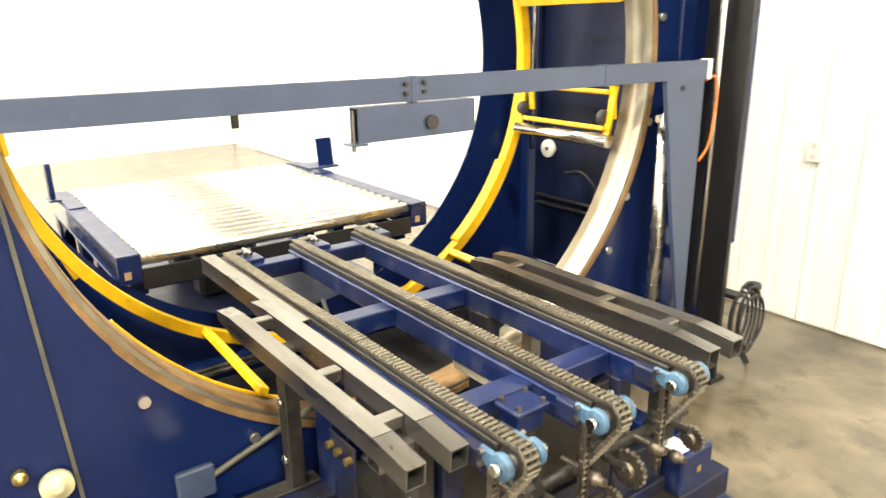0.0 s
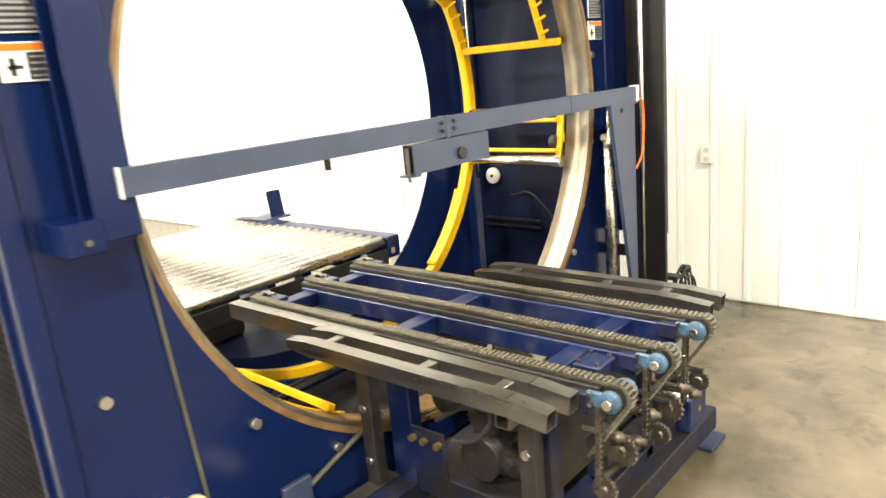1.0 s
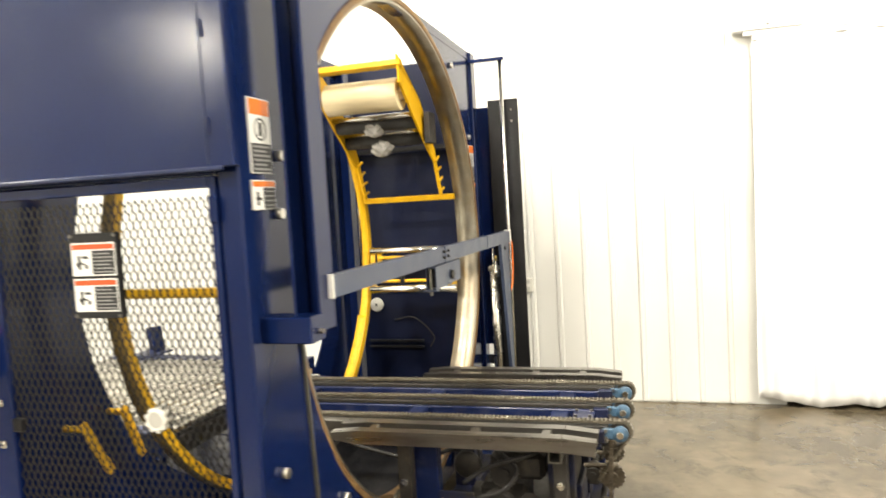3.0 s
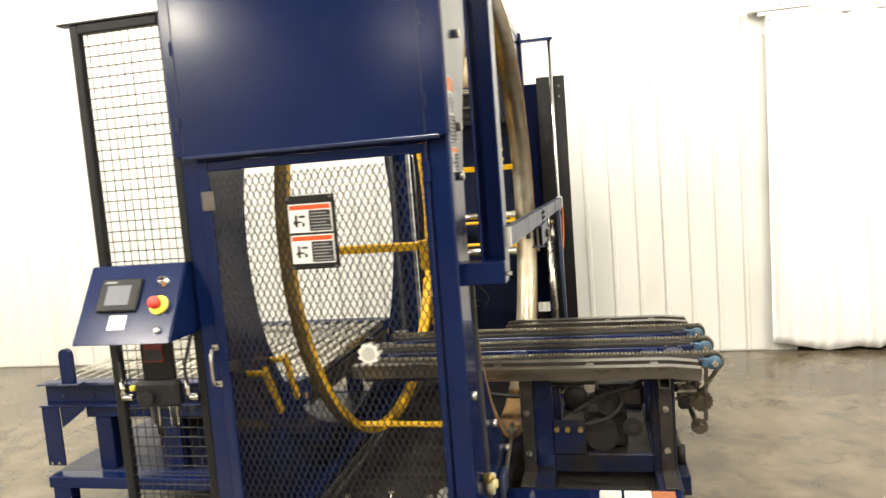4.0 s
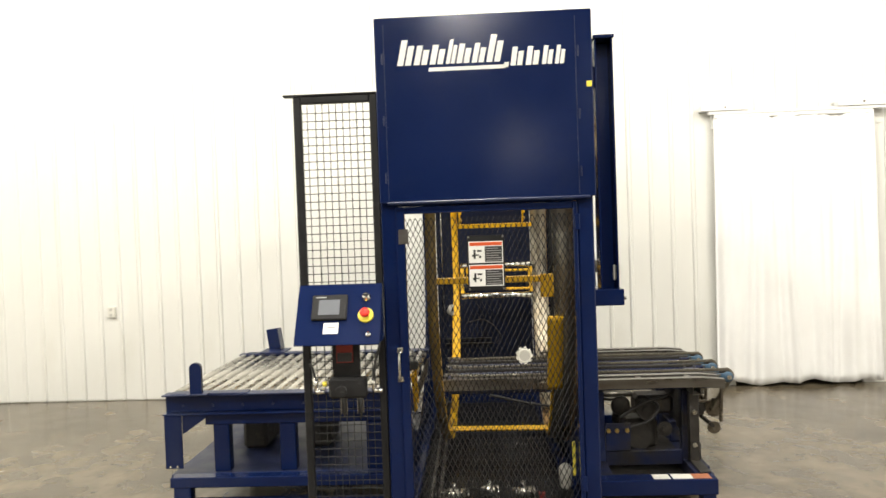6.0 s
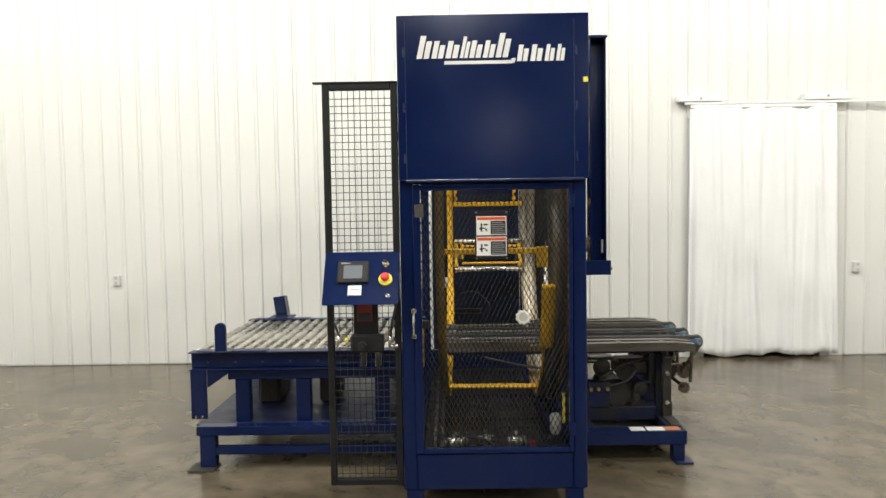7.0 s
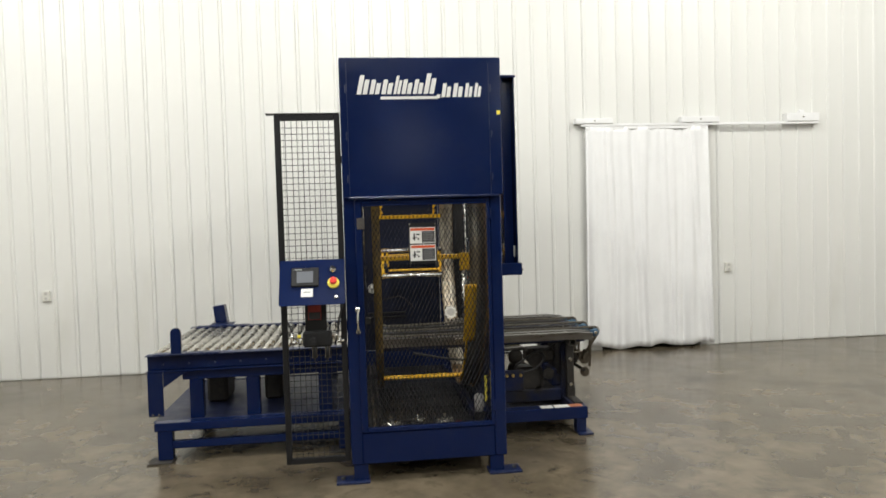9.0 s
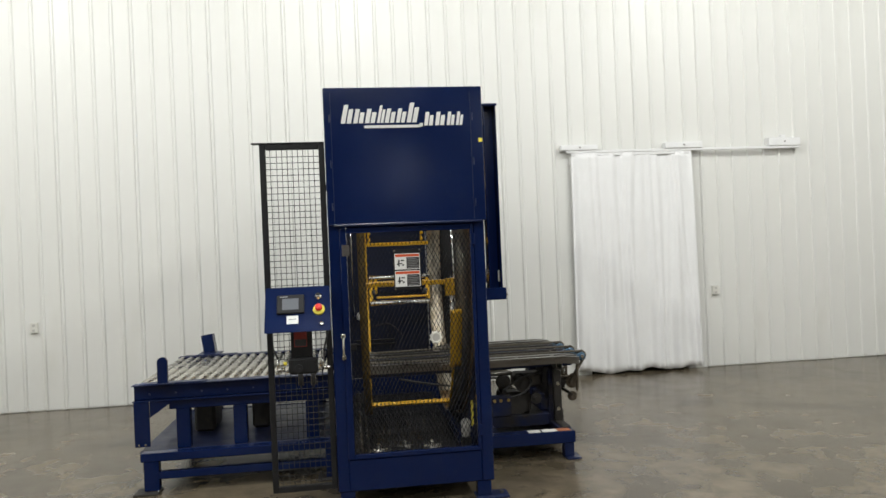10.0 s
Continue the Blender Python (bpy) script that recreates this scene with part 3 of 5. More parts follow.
def caution_label(x, z, w, h, y, parent):
    """Orange-headed safety notice in the xz plane, facing -y."""
    s = part("label", B(x, x + w, y - 0.0015, y, z, z + h, c=0.0004), white_label, parent, "white safety label with an orange head")
    part("header", B(x + 0.004, x + w - 0.004, y - 0.0025, y - 0.0012, z + h * 0.80, z + h - 0.004, c=0.0003), sign_red, s)
    part("text_block", B(x + w * 0.47, x + w - 0.004, y - 0.0025, y - 0.0012, z + 0.004, z + h * 0.76, c=0.0003), black_label, s)
    for i in range(6):
        part("text_line", B(x + w * 0.51, x + w - 0.008 - 0.012 * (i % 3 == 2), y - 0.0034, y - 0.0022, z + 0.009 + i * h * 0.11, z + 0.0125 + i * h * 0.11, c=0.0002), grey_label, s)
    pic = bmesh.new()
    for a, b_, c_, d in ((0.14, 0.20, 0.20, 0.62), (0.20, 0.34, 0.30, 0.40), (0.24, 0.52, 0.38, 0.60), (0.10, 0.30, 0.16, 0.40), (0.30, 0.22, 0.36, 0.34)):
        box(pic, x + w * a, x + w * c_, y - 0.0025, y - 0.0012, z + h * b_, z + h * d, c=0.0002)
    part("pictogram", pic, black_label, s)


board = thing("safety_sign", (-0.465, -0.012, 1.29), "black board with two orange-headed safety labels on the mesh door", "safety sign")
part("backing_board", B(-0.548, -0.383, -0.016, 0.003, 1.290, 1.535, c=0.002), black, board)
for bx in (-0.541, -0.390):
    for bz in (1.297, 1.528):
        part("screw", R((bx, -0.020, bz), (bx, -0.015, bz), 0.005, 8), steel, board)
caution_label(-0.541, 1.413, 0.151, 0.095, -0.0162, board)
caution_label(-0.541, 1.310, 0.151, 0.095, -0.0162, board)


def side_label(y, z, w, h, x, tall):
    """Safety notice on the machine's open side, facing +x."""
    o = thing("safety_label", (x, y + w / 2, z), "white safety label with an orange head on navy metal", "safety label", "safety labels")
    part("sheet", B(x - 0.005, x + 0.0016, y, y + w, z, z + h, c=0.0004), white_label, o)
    hd = 0.78
    part("header", B(x + 0.0012, x + 0.0026, y + 0.003, y + w - 0.003, z + h * hd, z + h - 0.003, c=0.0003), orange_label, o)
    if tall:
        part("text_block", B(x + 0.0012, x + 0.0026, y + 0.003, y + w - 0.003, z + 0.003, z + h * 0.40, c=0.0003), black_label, o)
        for i in range(6):
            part("text_line", B(x + 0.0022, x + 0.0034, y + 0.010, y + w - 0.012 - 0.02 * (i % 3 == 1), z + 0.009 + i * h * 0.06, z + 0.015 + i * h * 0.06, c=0.0002), grey_label, o)
        pic = bmesh.new()
        hoop(pic, y + w / 2, z + h * 0.59, w * 0.24, w * 0.29, x + 0.0012, x + 0.0026, 24)
        box(pic, x + 0.0012, x + 0.0026, y + w * 0.42, y + w * 0.58, z + h * 0.50, z + h * 0.68, c=0.0002)
        part("pictogram", pic, black_label, o)
    else:
        part("text_block", B(x + 0.0012, x + 0.0026, y + w * 0.46, y + w - 0.003, z + 0.003, z + h * 0.74, c=0.0003), black_label, o)
        for i in range(4):
            part("text_line", B(x + 0.0022, x + 0.0034, y + w * 0.50, y + w - 0.010, z + 0.010 + i * h * 0.16, z + 0.014 + i * h * 0.16, c=0.0002), grey_label, o)
        pic = bmesh.new()
        box(pic, x + 0.0012, x + 0.0026, y + w * 0.16, y + w * 0.26, z + h * 0.15, z + h * 0.6, c=0.0002)
        box(pic, x + 0.0012, x + 0.0026, y + w * 0.12, y + w * 0.38, z + h * 0.32, z + h * 0.42, c=0.0002)
        part("pictogram", pic, black_label, o)


side_label(0.088, 1.676, 0.112, 0.212, 0.0005, True)
side_label(0.081, 1.573, 0.124, 0.084, 0.0005, False)
side_label(2.598, 1.690, 0.112, 0.212, 0.0005, True)
side_label(2.592, 1.590, 0.124, 0.084, 0.0005, False)

# bolts round the ring opening: guide wheel axles
bolt = part("axle_bolt", R((-0.006, 0.538, 0.559), (0.016, 0.538, 0.559), 0.016, 12), roller_zinc, wrapper, "plated axle bolt")
for by, bz in ((0.824, 0.342), (0.217, 1.559), (0.241, 1.73), (0.14, 0.80), (2.60, 1.52), (2.56, 1.12), (2.45, 0.83), (2.36, 0.62), (2.60, 1.95), (0.33, 2.06), (0.55, 2.33), (2.27, 2.33)):
    repeat(bolt, (0, by - 0.538, bz - 0.559))
# guide wheels and stiffener near the floor
for wy, wz, r, mt in ((0.305, 0.410, 0.040, cream_wheel), (0.231, 0.464, 0.018, brass)):
    bm = bmesh.new()
    lathe(bm, (-0.004, wy, wz), (0.045, wy, wz), [(0, r * 0.6), (0.2, r), (0.62, r), (0.68, r * 0.94), (0.68, r * 0.42), (0.9, r * 0.40), (0.9, 0.002)], 24)
    part("guide_wheel", bm, mt, wrapper)
st = bmesh.new()
prism(st, [(0.364, 0.17), (0.374, 0.17), (0.308, 1.18), (0.298, 1.18)], "x", -0.004, 0.006)
part("stiffener", st, olive_strip, wrapper, "dull olive upright edge strip")
part("pedal_block", B(-0.003, 0.022, 0.585, 0.695, 0.215, 0.315, c=0.006), navy_glare, wrapper)
sb = bmesh.new()
pipe(sb, [(0.012, 0.68, 0.27), (0.012, 0.83, 0.32), (0.012, 1.02, 0.38)], 0.010, 8, 4)
part("linkage_rod", sb, olive_strip, wrapper)

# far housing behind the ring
part("rear_panel", B(-0.832, -0.060, DEPTH - 0.075, DEPTH - 0.065, 0.30, 2.46), interior_shade, wrapper, "inner back panel with interior shade in its colour")
part("inner_ledge", B(-0.832, -0.06, DEPTH - 0.14, DEPTH - 0.10, 1.90, 1.93), black, wrapper)
ld = bmesh.new()
lathe(ld, (-0.72, DEPTH - 0.076, 0.905), (-0.72, DEPTH - 0.100, 0.905), [(0, 0.02), (0.2, 0.045), (0.92, 0.045), (1, 0.042), (1, 0.001)], 24)
disc = part("idler_disc", ld, outlet_white, wrapper, "white plastic disc")
part("disc_screw", R((-0.72, DEPTH - 0.099, 0.905), (-0.72, DEPTH - 0.106, 0.905), 0.009, 8), greasy, disc)
sl = bmesh.new()
for zz in (0.62, 0.66):
    box(sl, -0.78, -0.40, DEPTH - 0.12, DEPTH - 0.09, zz, zz + 0.012)
part("cable_tray", sl, black, wrapper)
cb = bmesh.new()
pipe(cb, [(-0.60, DEPTH - 0.09, 0.80), (-0.45, DEPTH - 0.12, 0.82), (-0.33, DEPTH - 0.11, 0.70), (-0.36, DEPTH - 0.09, 0.62)], 0.005, 6)
part("cable", cb, rubber, wrapper)
part("guide_tube", R((-0.79, DEPTH - 0.14, 0.9), (-0.79, DEPTH - 0.14, 2.2), 0.012, 10), chrome, wrapper)

# ---- the ring ----
RING_YAW = -0.028
ring = thing("wrapping_ring", (-0.4, CY, CZ - 1.1), "large steel wrapping ring with a yellow carriage frame", "wrapping ring")
part("steel_band", hoop(bmesh.new(), CY, CZ, 1.085, 1.098, -0.105, 0.018), band_steel, ring, "bare rolled steel band")
part("worn_track", hoop(bmesh.new(), CY, CZ, 1.0825, 1.0848, -0.100, 0.014, 60, 186, 288), rust, ring, "rust-brown worn inner face of the band")
part("outer_rim", hoop(bmesh.new(), CY, CZ, 1.0985, 1.120, -0.002, 0.022), rust, ring, "rust-brown rim")
part("yellow_hoop", hoop(bmesh.new(), CY, CZ, 1.057, 1.096, -0.725, -0.678), yellow, ring)
part("hoop_face", hoop(bmesh.new(), CY, CZ, 1.0964, 1.0985, -0.727, -0.676), brown_yellow, ring, "browner outer face of the yellow hoop")
part("edge_strip", hoop(bmesh.new(), CY, CZ, 1.078, 1.094, -0.120, -0.1055, 40, 214, 246), yellow, ring, "yellow edge strip beside the steel band")


def polar(r, deg, x):
    a = radians(deg)
    return Vector((x, CY + r * math.cos(a), CZ + r * math.sin(a)))


def ring_bar(name, deg, r, x0, x1, w, t, mt, parent, label=""):
    """A flat bar along x set tangentially on the ring."""
    m = Matrix.Translation((0, CY, CZ)) @ Matrix.Rotation(radians(deg), 4, "X")
    return part(name, B(x0, x1, r - t / 2, r + t / 2, -w / 2, w / 2, m=m), mt, parent, label)


for deg in (-118, -53, 13, 182.3):
    ring_bar("cross_bar", deg, 1.072 if deg > 170 else 1.065, -0.678, -0.168 if deg > 170 else -0.095, 0.031, 0.027, yellow, ring)
part("counterweight", hoop(bmesh.new(), CY, CZ, 1.100, 1.118, -0.140, -0.064, 20, 192, 214), yellow, ring, "curved yellow counterweight plate")
ring_bar("gusset", 184.2, 1.070, -0.168, -0.080, 0.115, 0.014, yellow, ring)
for deg, sp in ((-38, 12),):
    m = hoop(bmesh.new(), CY, CZ, 1.046, 1.0565, -0.732, -0.672, 14, deg - sp, deg + sp)
    part("splice_plate", m, yellow, ring)
# dancer rollers
for deg, r, rad in ((-4, 1.045, 0.022), (-17, 1.058, 0.028)):
    p0, p1 = polar(r, deg, -0.66), polar(r, deg, -0.10)
    part("dancer_roller", R(p0, p1, rad, 18), chrome, ring)
for deg, r in ((-6.5, 1.02), (-14.5, 1.03)):
    p0, p1 = polar(r, deg, -0.60), polar(r, deg, -0.12)
    part("dancer_rail", R(p0, p1, 0.010, 8), yellow, ring)
for x in (-0.650, -0.115):
    bm = bmesh.new()
    a, b_ = polar(1.055, -3.5, x), polar(1.055, -17, x)
    square_tube(bm, a, b_, 0.012, 0.030, 0.004, (1, 0, 0))
    part("dancer_arm", bm, yellow, ring)
for x in (-0.625, -0.140):
    p = polar(1.035, -12, x)
    bm = bmesh.new()
    lathe(bm, (x - 0.014, p.y, p.z), (x + 0.014, p.y, p.z), [(0, 0.008), (0, 0.026), (0.2, 0.030), (0.8, 0.030), (1, 0.026), (1, 0.008)], 18)
    part("arm_wheel", bm, rubber, ring, "small dark rubber wheel")
    bm = bmesh.new()
    square_tube(bm, polar(1.045, -5, x + 0.02), polar(1.075, -12, x + 0.02), 0.012, 0.028, 0.004, (1, 0, 0))
    part("arm_link", bm, yellow, ring)
# film carriage at the ring's upper far side
car = thing("film_carriage", tuple(polar(1.0, 40, -0.4)), "yellow film carriage with roll and black pre-stretch rollers", "film carriage")
for x in (-0.655, -0.165):
    bm = bmesh.new()
    pts = [polar(1.05, 68, x), polar(0.93, 64, x), polar(0.90, 46, x), polar(0.94, 34, x), polar(1.005, 26, x), polar(1.015, 14, x), polar(1.05, 14, x), polar(1.05, 30, x), polar(1.05, 48, x)]
    prism(bm, [(p.y, p.z) for p in pts], "x", x - 0.006, x + 0.006)
    part("side_plate", bm, yellow, car)
    for i in range(4):
        a, b_ = polar(1.0, 16 + i * 3.5, x + 0.012), polar(1.07, 16 + i * 3.5, x + 0.012)
        part("rung", R(a, b_, 0.007, 8), yellow, car)
for deg, r in ((66, 1.02),):
    m = Matrix.Translation((0, CY, CZ)) @ Matrix.Rotation(radians(deg), 4, "X")
    part("tie_bar", B(-0.70, -0.15, r - 0.018, r + 0.018, -0.018, 0.018, m=m), yellow, car)
bm = bmesh.new()
rod(bm, polar(0.945, 57, -0.62), polar(0.945, 57, -0.20), 0.085, 28)
part("film_roll", bm, film_roll_mat, car, "cream roll of stretch film")
part("core", R(polar(0.945, 57, -0.65), polar(0.945, 57, -0.17), 0.038, 16), cardboard, car)
for deg, r, mt, rad in ((48.5, 0.925, chrome, 0.015), (44.5, 0.945, rubber, 0.042), (39.8, 0.965, chrome, 0.012), (36.5, 0.98, rubber, 0.042)):
    part("stretch_roller", R(polar(r, deg, -0.65), polar(r, deg, -0.175), rad, 18), mt, car, "black rubber pre-stretch roller" if mt == rubber else "")
for deg in (43.5, 35.0):
    bm = bmesh.new()
    c0 = polar(0.93, deg, -0.42)
    bmesh.ops.create_icosphere(bm, subdivisions=3, radius=0.05)
    for v in bm.verts:
        v.co = Vector((v.co.x * 1.3, v.co.y * 1.0, v.co.z * 0.9)) * (1 + 0.35 * noise.noise(v.co * 38)) + c0
    part("loose_film", bm, wrap_plastic, car, "crumpled clear film tail")
part("motor", B(-0.145, -0.112, polar(0.98, 40, 0).y - 0.05, polar(0.98, 40, 0).y + 0.06, polar(0.98, 40, 0).z - 0.09, polar(0.98, 40, 0).z + 0.08), greasy, car)
# the ring stands slightly out of square to its frame
ring.rotation_euler.z = car.rotation_euler.z = RING_YAW
car.location.x += 0.021

# ---- clamp bar across the opening ----
bar = thing("clamp_bar", (0.2, 1.4, 1.28), "navy steel swing bar across the ring opening, glare put into its colour", "clamp arm")
part("bar", square_tube(bmesh.new(), (0.150, 0.217, 1.338), (0.212, 2.60, 1.333), 0.030, 0.066), navy_glare, bar)
part("end_cap", B(0.134, 0.166, 0.2115, 0.2165, 1.302, 1.374), outlet_white, bar)
part("end_cap", B(0.192, 0.232, 2.601, 2.625, 1.295, 1.370), outlet_white, bar)
part("sealer_box", square_tube(bmesh.new(), (0.179, 1.115, 1.2515), (0.179, 1.505, 1.2515), 0.044, 0.093, 0.004), navy_glare, bar)
# Black block added for the shade in the box's hollow end.
part("sealer_core", B(0.164, 0.194, 1.135, 1.495, 1.212, 1.290, c=0.003), black, bar, "black block standing in for the open box's dark hollow")
part("sealer_foot", B(0.150, 0.208, 1.095, 1.140, 1.199, 1.2045, c=0.001), navy_glare, bar)
part("sealer_stud", R((0.179, 1.112, 1.182), (0.179, 1.112, 1.290), 0.006, 8), steel, bar)
for y, z in ((1.270, 1.350), (1.270, 1.325), (1.330, 1.352), (1.330, 1.327)):
    part("bar_bolt", R((0.176, y, z), (0.203, y, z), 0.006, 8), greasy, bar)
part("pivot_nut", R((0.200, 1.348, 1.243), (0.213, 1.348, 1.243), 0.020, 12), greasy, bar)
part("stud", R((0.166, 0.80, 1.272), (0.166, 0.80, 1.31), 0.010, 8), black, bar)
for y in (1.30, 2.06):
    part("joint_strap", B(0.126 + 0.026 * y, 0.162 + 0.026 * y, y - 0.010, y + 0.010, 1.3015 - 0.002 * y, 1.374 - 0.002 * y, c=0.002), navy_glare, bar)
arm = bmesh.new()
prism(arm, [(2.37, 1.301), (2.598, 1.299), (2.598, 0.36), (2.555, 0.36)], "x", 0.202, 0.220)
part("drop_arm", arm, navy_glare, bar, "long tapering arm plate")
part("arm_bolt", R((0.219, 2.47, 1.27), (0.226, 2.47, 1.27), 0.010, 10), greasy, bar)
part("pivot_bracket", B(0.0, 0.217, 2.54, 2.62, 0.28, 0.37), navy, bar)

actuator = thing("air_cylinder", (0.12, 2.45, 0.3), "upright silver air cylinder beside the far column", "air cylinder")
part("barrel", R((0.145, 2.485, 0.32), (0.145, 2.485, 1.14), 0.026, 18), roller_zinc, actuator)
part("piston_rod", R((0.145, 2.485, 1.14), (0.145, 2.485, 1.27), 0.009, 10), chrome, actuator)
part("valve", B(0.115, 0.175, 2.455, 2.515, 1.135, 1.165, c=0.006), roller_zinc, actuator)
vf = bmesh.new()
lathe(vf, (0.168, 2.448, 1.075), (0.168, 2.448, 1.205), [(0, 0.006), (0.18, 0.008), (0.2, 0.016), (0.5, 0.016), (0.55, 0.011), (0.75, 0.011), (0.78, 0.007), (1, 0.006)], 12)
part("flow_valve", vf, roller_zinc, actuator)
part("brass_nipple", R((0.168, 2.448, 1.203), (0.168, 2.448, 1.228), 0.009, 10), brass, actuator, "brass fitting")
part("mount", B(0.0, 0.175, 2.445, 2.525, 0.28, 0.32), navy, actuator)

guide = thing("guide_rod", (0.19, 2.70, 0.3), "tall polished guide rod clamped to the far column", "guide rod")
part("rod", R((0.20, 2.71, 0.30), (0.20, 2.71, 2.42), 0.013, 12), chrome, guide)
part("top_clamp", B(0.0, 0.225, 2.692, 2.728, 2.412, 2.432), navy, guide)
part("bottom_clamp", B(0.0, 0.225, 2.69, 2.73, 0.27, 0.30), navy, guide)
oh = thing("air_hose", (0.22, 2.64, 1.25), "thin orange air hose looped at the bar's end", "air hose")
hz = bmesh.new()
pipe(hz, [(0.215, 2.61, 1.29), (0.225, 2.66, 1.30), (0.225, 2.68, 1.20), (0.22, 2.665, 1.05), (0.205, 2.63, 0.98)], 0.005, 8)
part("hose", hz, hose_orange, oh)

screen = thing("light_screen", (0.15, 2.80, 0.0), "tall black upright safety housing beside the far column", "safety screen")
part("housing", B(0.095, 0.285, 2.770, 2.795, 0.02, 2.183, c=0.003), black, screen)
part("bracket", B(0.0, 0.12, 2.775, 2.79, 0.5, 0.56), black, screen)
part("foot", B(0.05, 0.295, 2.74, 2.84, 0.0, 0.02), black, screen)
for z in (2.045, 2.115):
    part("stud", R((0.245, 2.772, z), (0.245, 2.760, z), 0.007, 8), steel, screen)
cab = thing("electrical_cabinet", (0.13, 2.84, 0.62), "navy painted steel cabinet hung behind the black housing", "cabinet")
part("body", B(0.0, 0.268, 2.822, 2.848, 0.62, 2.15, c=0.004), navy, cab)
part("cover", B(0.01, 0.262, 2.849, 2.855, 0.64, 2.13, c=0.002), navy, cab)
cable = thing("cable_coil", (0.33, 2.86, 0.0), "black coiled power cable resting on the floor", "cable")
for k in range(6):
    cbm = bmesh.new()
    ry, rz, pts = 0.070 + 0.012 * (k % 3), 0.115 + 0.013 * ((k * 2) % 5), []
    for i in range(13):
        a = i * math.pi / 6 + k
        pts.append((0.275 + 0.012 * k + 0.010 * noise.noise((i % 12, k, 0)), 2.935 + ry * math.cos(a) + 0.014 * noise.noise((i % 12, 3 * k, 1)), 0.265 + rz * math.sin(a) + 0.02 * noise.noise((k, i % 12, 2))))
    pipe(cbm, pts, 0.0065, 6, 3)
    part("loop", cbm, rubber, cable)
cbm = bmesh.new()
pipe(cbm, [(0.27, 2.95, 0.14), (0.30, 3.00, 0.05), (0.27, 3.05, 0.009), (0.20, 3.12, 0.008)], 0.0065, 6, 4)
part("loose_end", cbm, rubber, cable)
part("plug", B(0.26, 0.31, 2.98, 3.04, 0.37, 0.41, c=0.01), rubber, cable)
part("hook", B(0.23, 0.33, 2.796, 2.86, 0.39, 0.41), black, cable)

# hanging channel post on the near column
post = thing("carriage_post", (0.10, 0.14, 1.2), "navy channel post hung beside the front column", "channel post")
part("channel", B(0.068, 0.145, 0.240, 0.250, 1.215, 2.418), navy, post)
part("flange", B(0.140, 0.148, 0.150, 0.251, 1.215, 2.418), navy, post)
part("flange", B(0.064, 0.072, 0.150, 0.251, 1.215, 2.418), navy, post)
part("cap", B(0.058, 0.155, 0.140, 0.255, 2.418, 2.433), navy, post)
part("bracket", B(0.0, 0.154, 0.075, 0.165, 1.196, 1.270, c=0.003), navy, post)
part("bracket", B(0.0, 0.065, 0.18, 0.22, 2.20, 2.30, c=0.003), navy, post)
part("bolt", R((0.153, 0.12, 1.225), (0.170, 0.12, 1.225), 0.008, 8), steel, post)

# ---- wire fence and operator panel ----
fence = thing("wire_fence", (-1.12, 0.03, 0.1), "black tube-framed wire mesh guard panel", "guard fence")
FX0, FX1, FZ0, FZ1, FY = -1.308, -0.930, 0.128, 2.185, 0.03
for x in (FX0, FX1 - 0.034):
    part("upright", B(x, x + 0.034, FY - 0.017, FY + 0.017, FZ0, FZ1, c=0.004), black, fence)
for z in (FZ0, FZ1 - 0.034):
    part("rail", B(FX0 + 0.034, FX1 - 0.034, FY - 0.017, FY + 0.017, z, z + 0.034, c=0.004), black, fence)
part("flag_bracket", B(FX0 - 0.045, FX1, FY - 0.022, FY + 0.022, FZ1, FZ1 + 0.007, c=0.001), black, fence)
part("tie", B(FX1 - 0.004, -0.918, FY - 0.015, FY + 0.015, 1.90, 1.94), black, fence)
part("tie", B(FX1 - 0.004, -0.918, FY - 0.015, FY + 0.015, 0.40, 0.44), black, fence)
NV, NH = 9, 54
vw = part("wire", R((FX0 + 0.06, FY, FZ0 + 0.03), (FX0 + 0.06, FY, FZ1 - 0.03), 0.0019, 6), black, fence)
for i in range(1, NV):
    repeat(vw, (i * (FX1 - FX0 - 0.10) / NV + 0.006, 0, 0))
hw = part("cross_wire", R((FX0 + 0.03, FY - 0.004, FZ0 + 0.06), (FX1 - 0.03, FY - 0.004, FZ0 + 0.06), 0.0021, 6), black, fence)
for i in range(1, NH):
    repeat(hw, (0, 0, i * (FZ1 - FZ0 - 0.10) / NH))

panel = thing("operator_panel", (-1.115, 0.0, 1.09), "navy sloping control box with touchscreen and stop button", "control panel")
pb = bmesh.new()
prism(pb, [(-0.182, 1.090), (0.012, 1.090), (0.012, 1.338), (-0.030, 1.338)], "x", -1.299, -0.930)
bmesh.ops.bevel(pb, geom=pb.edges[:], offset=0.004, segments=2, affect="EDGES")
part("enclosure", pb, navy, panel)
slope = math.atan2(0.152, 0.248)
PM = Matrix.Translation((-1.114, -0.106, 1.214)) @ Matrix.Rotation(-slope, 4, "X")


def on_panel(name, x0, x1, z0, z1, d, mt, label="", parent=panel, c=0.002, base=0.0):
    return part(name, B(x0, x1, -d, -base + 0.001, z0, z1, c=c, m=PM), mt, parent, label)


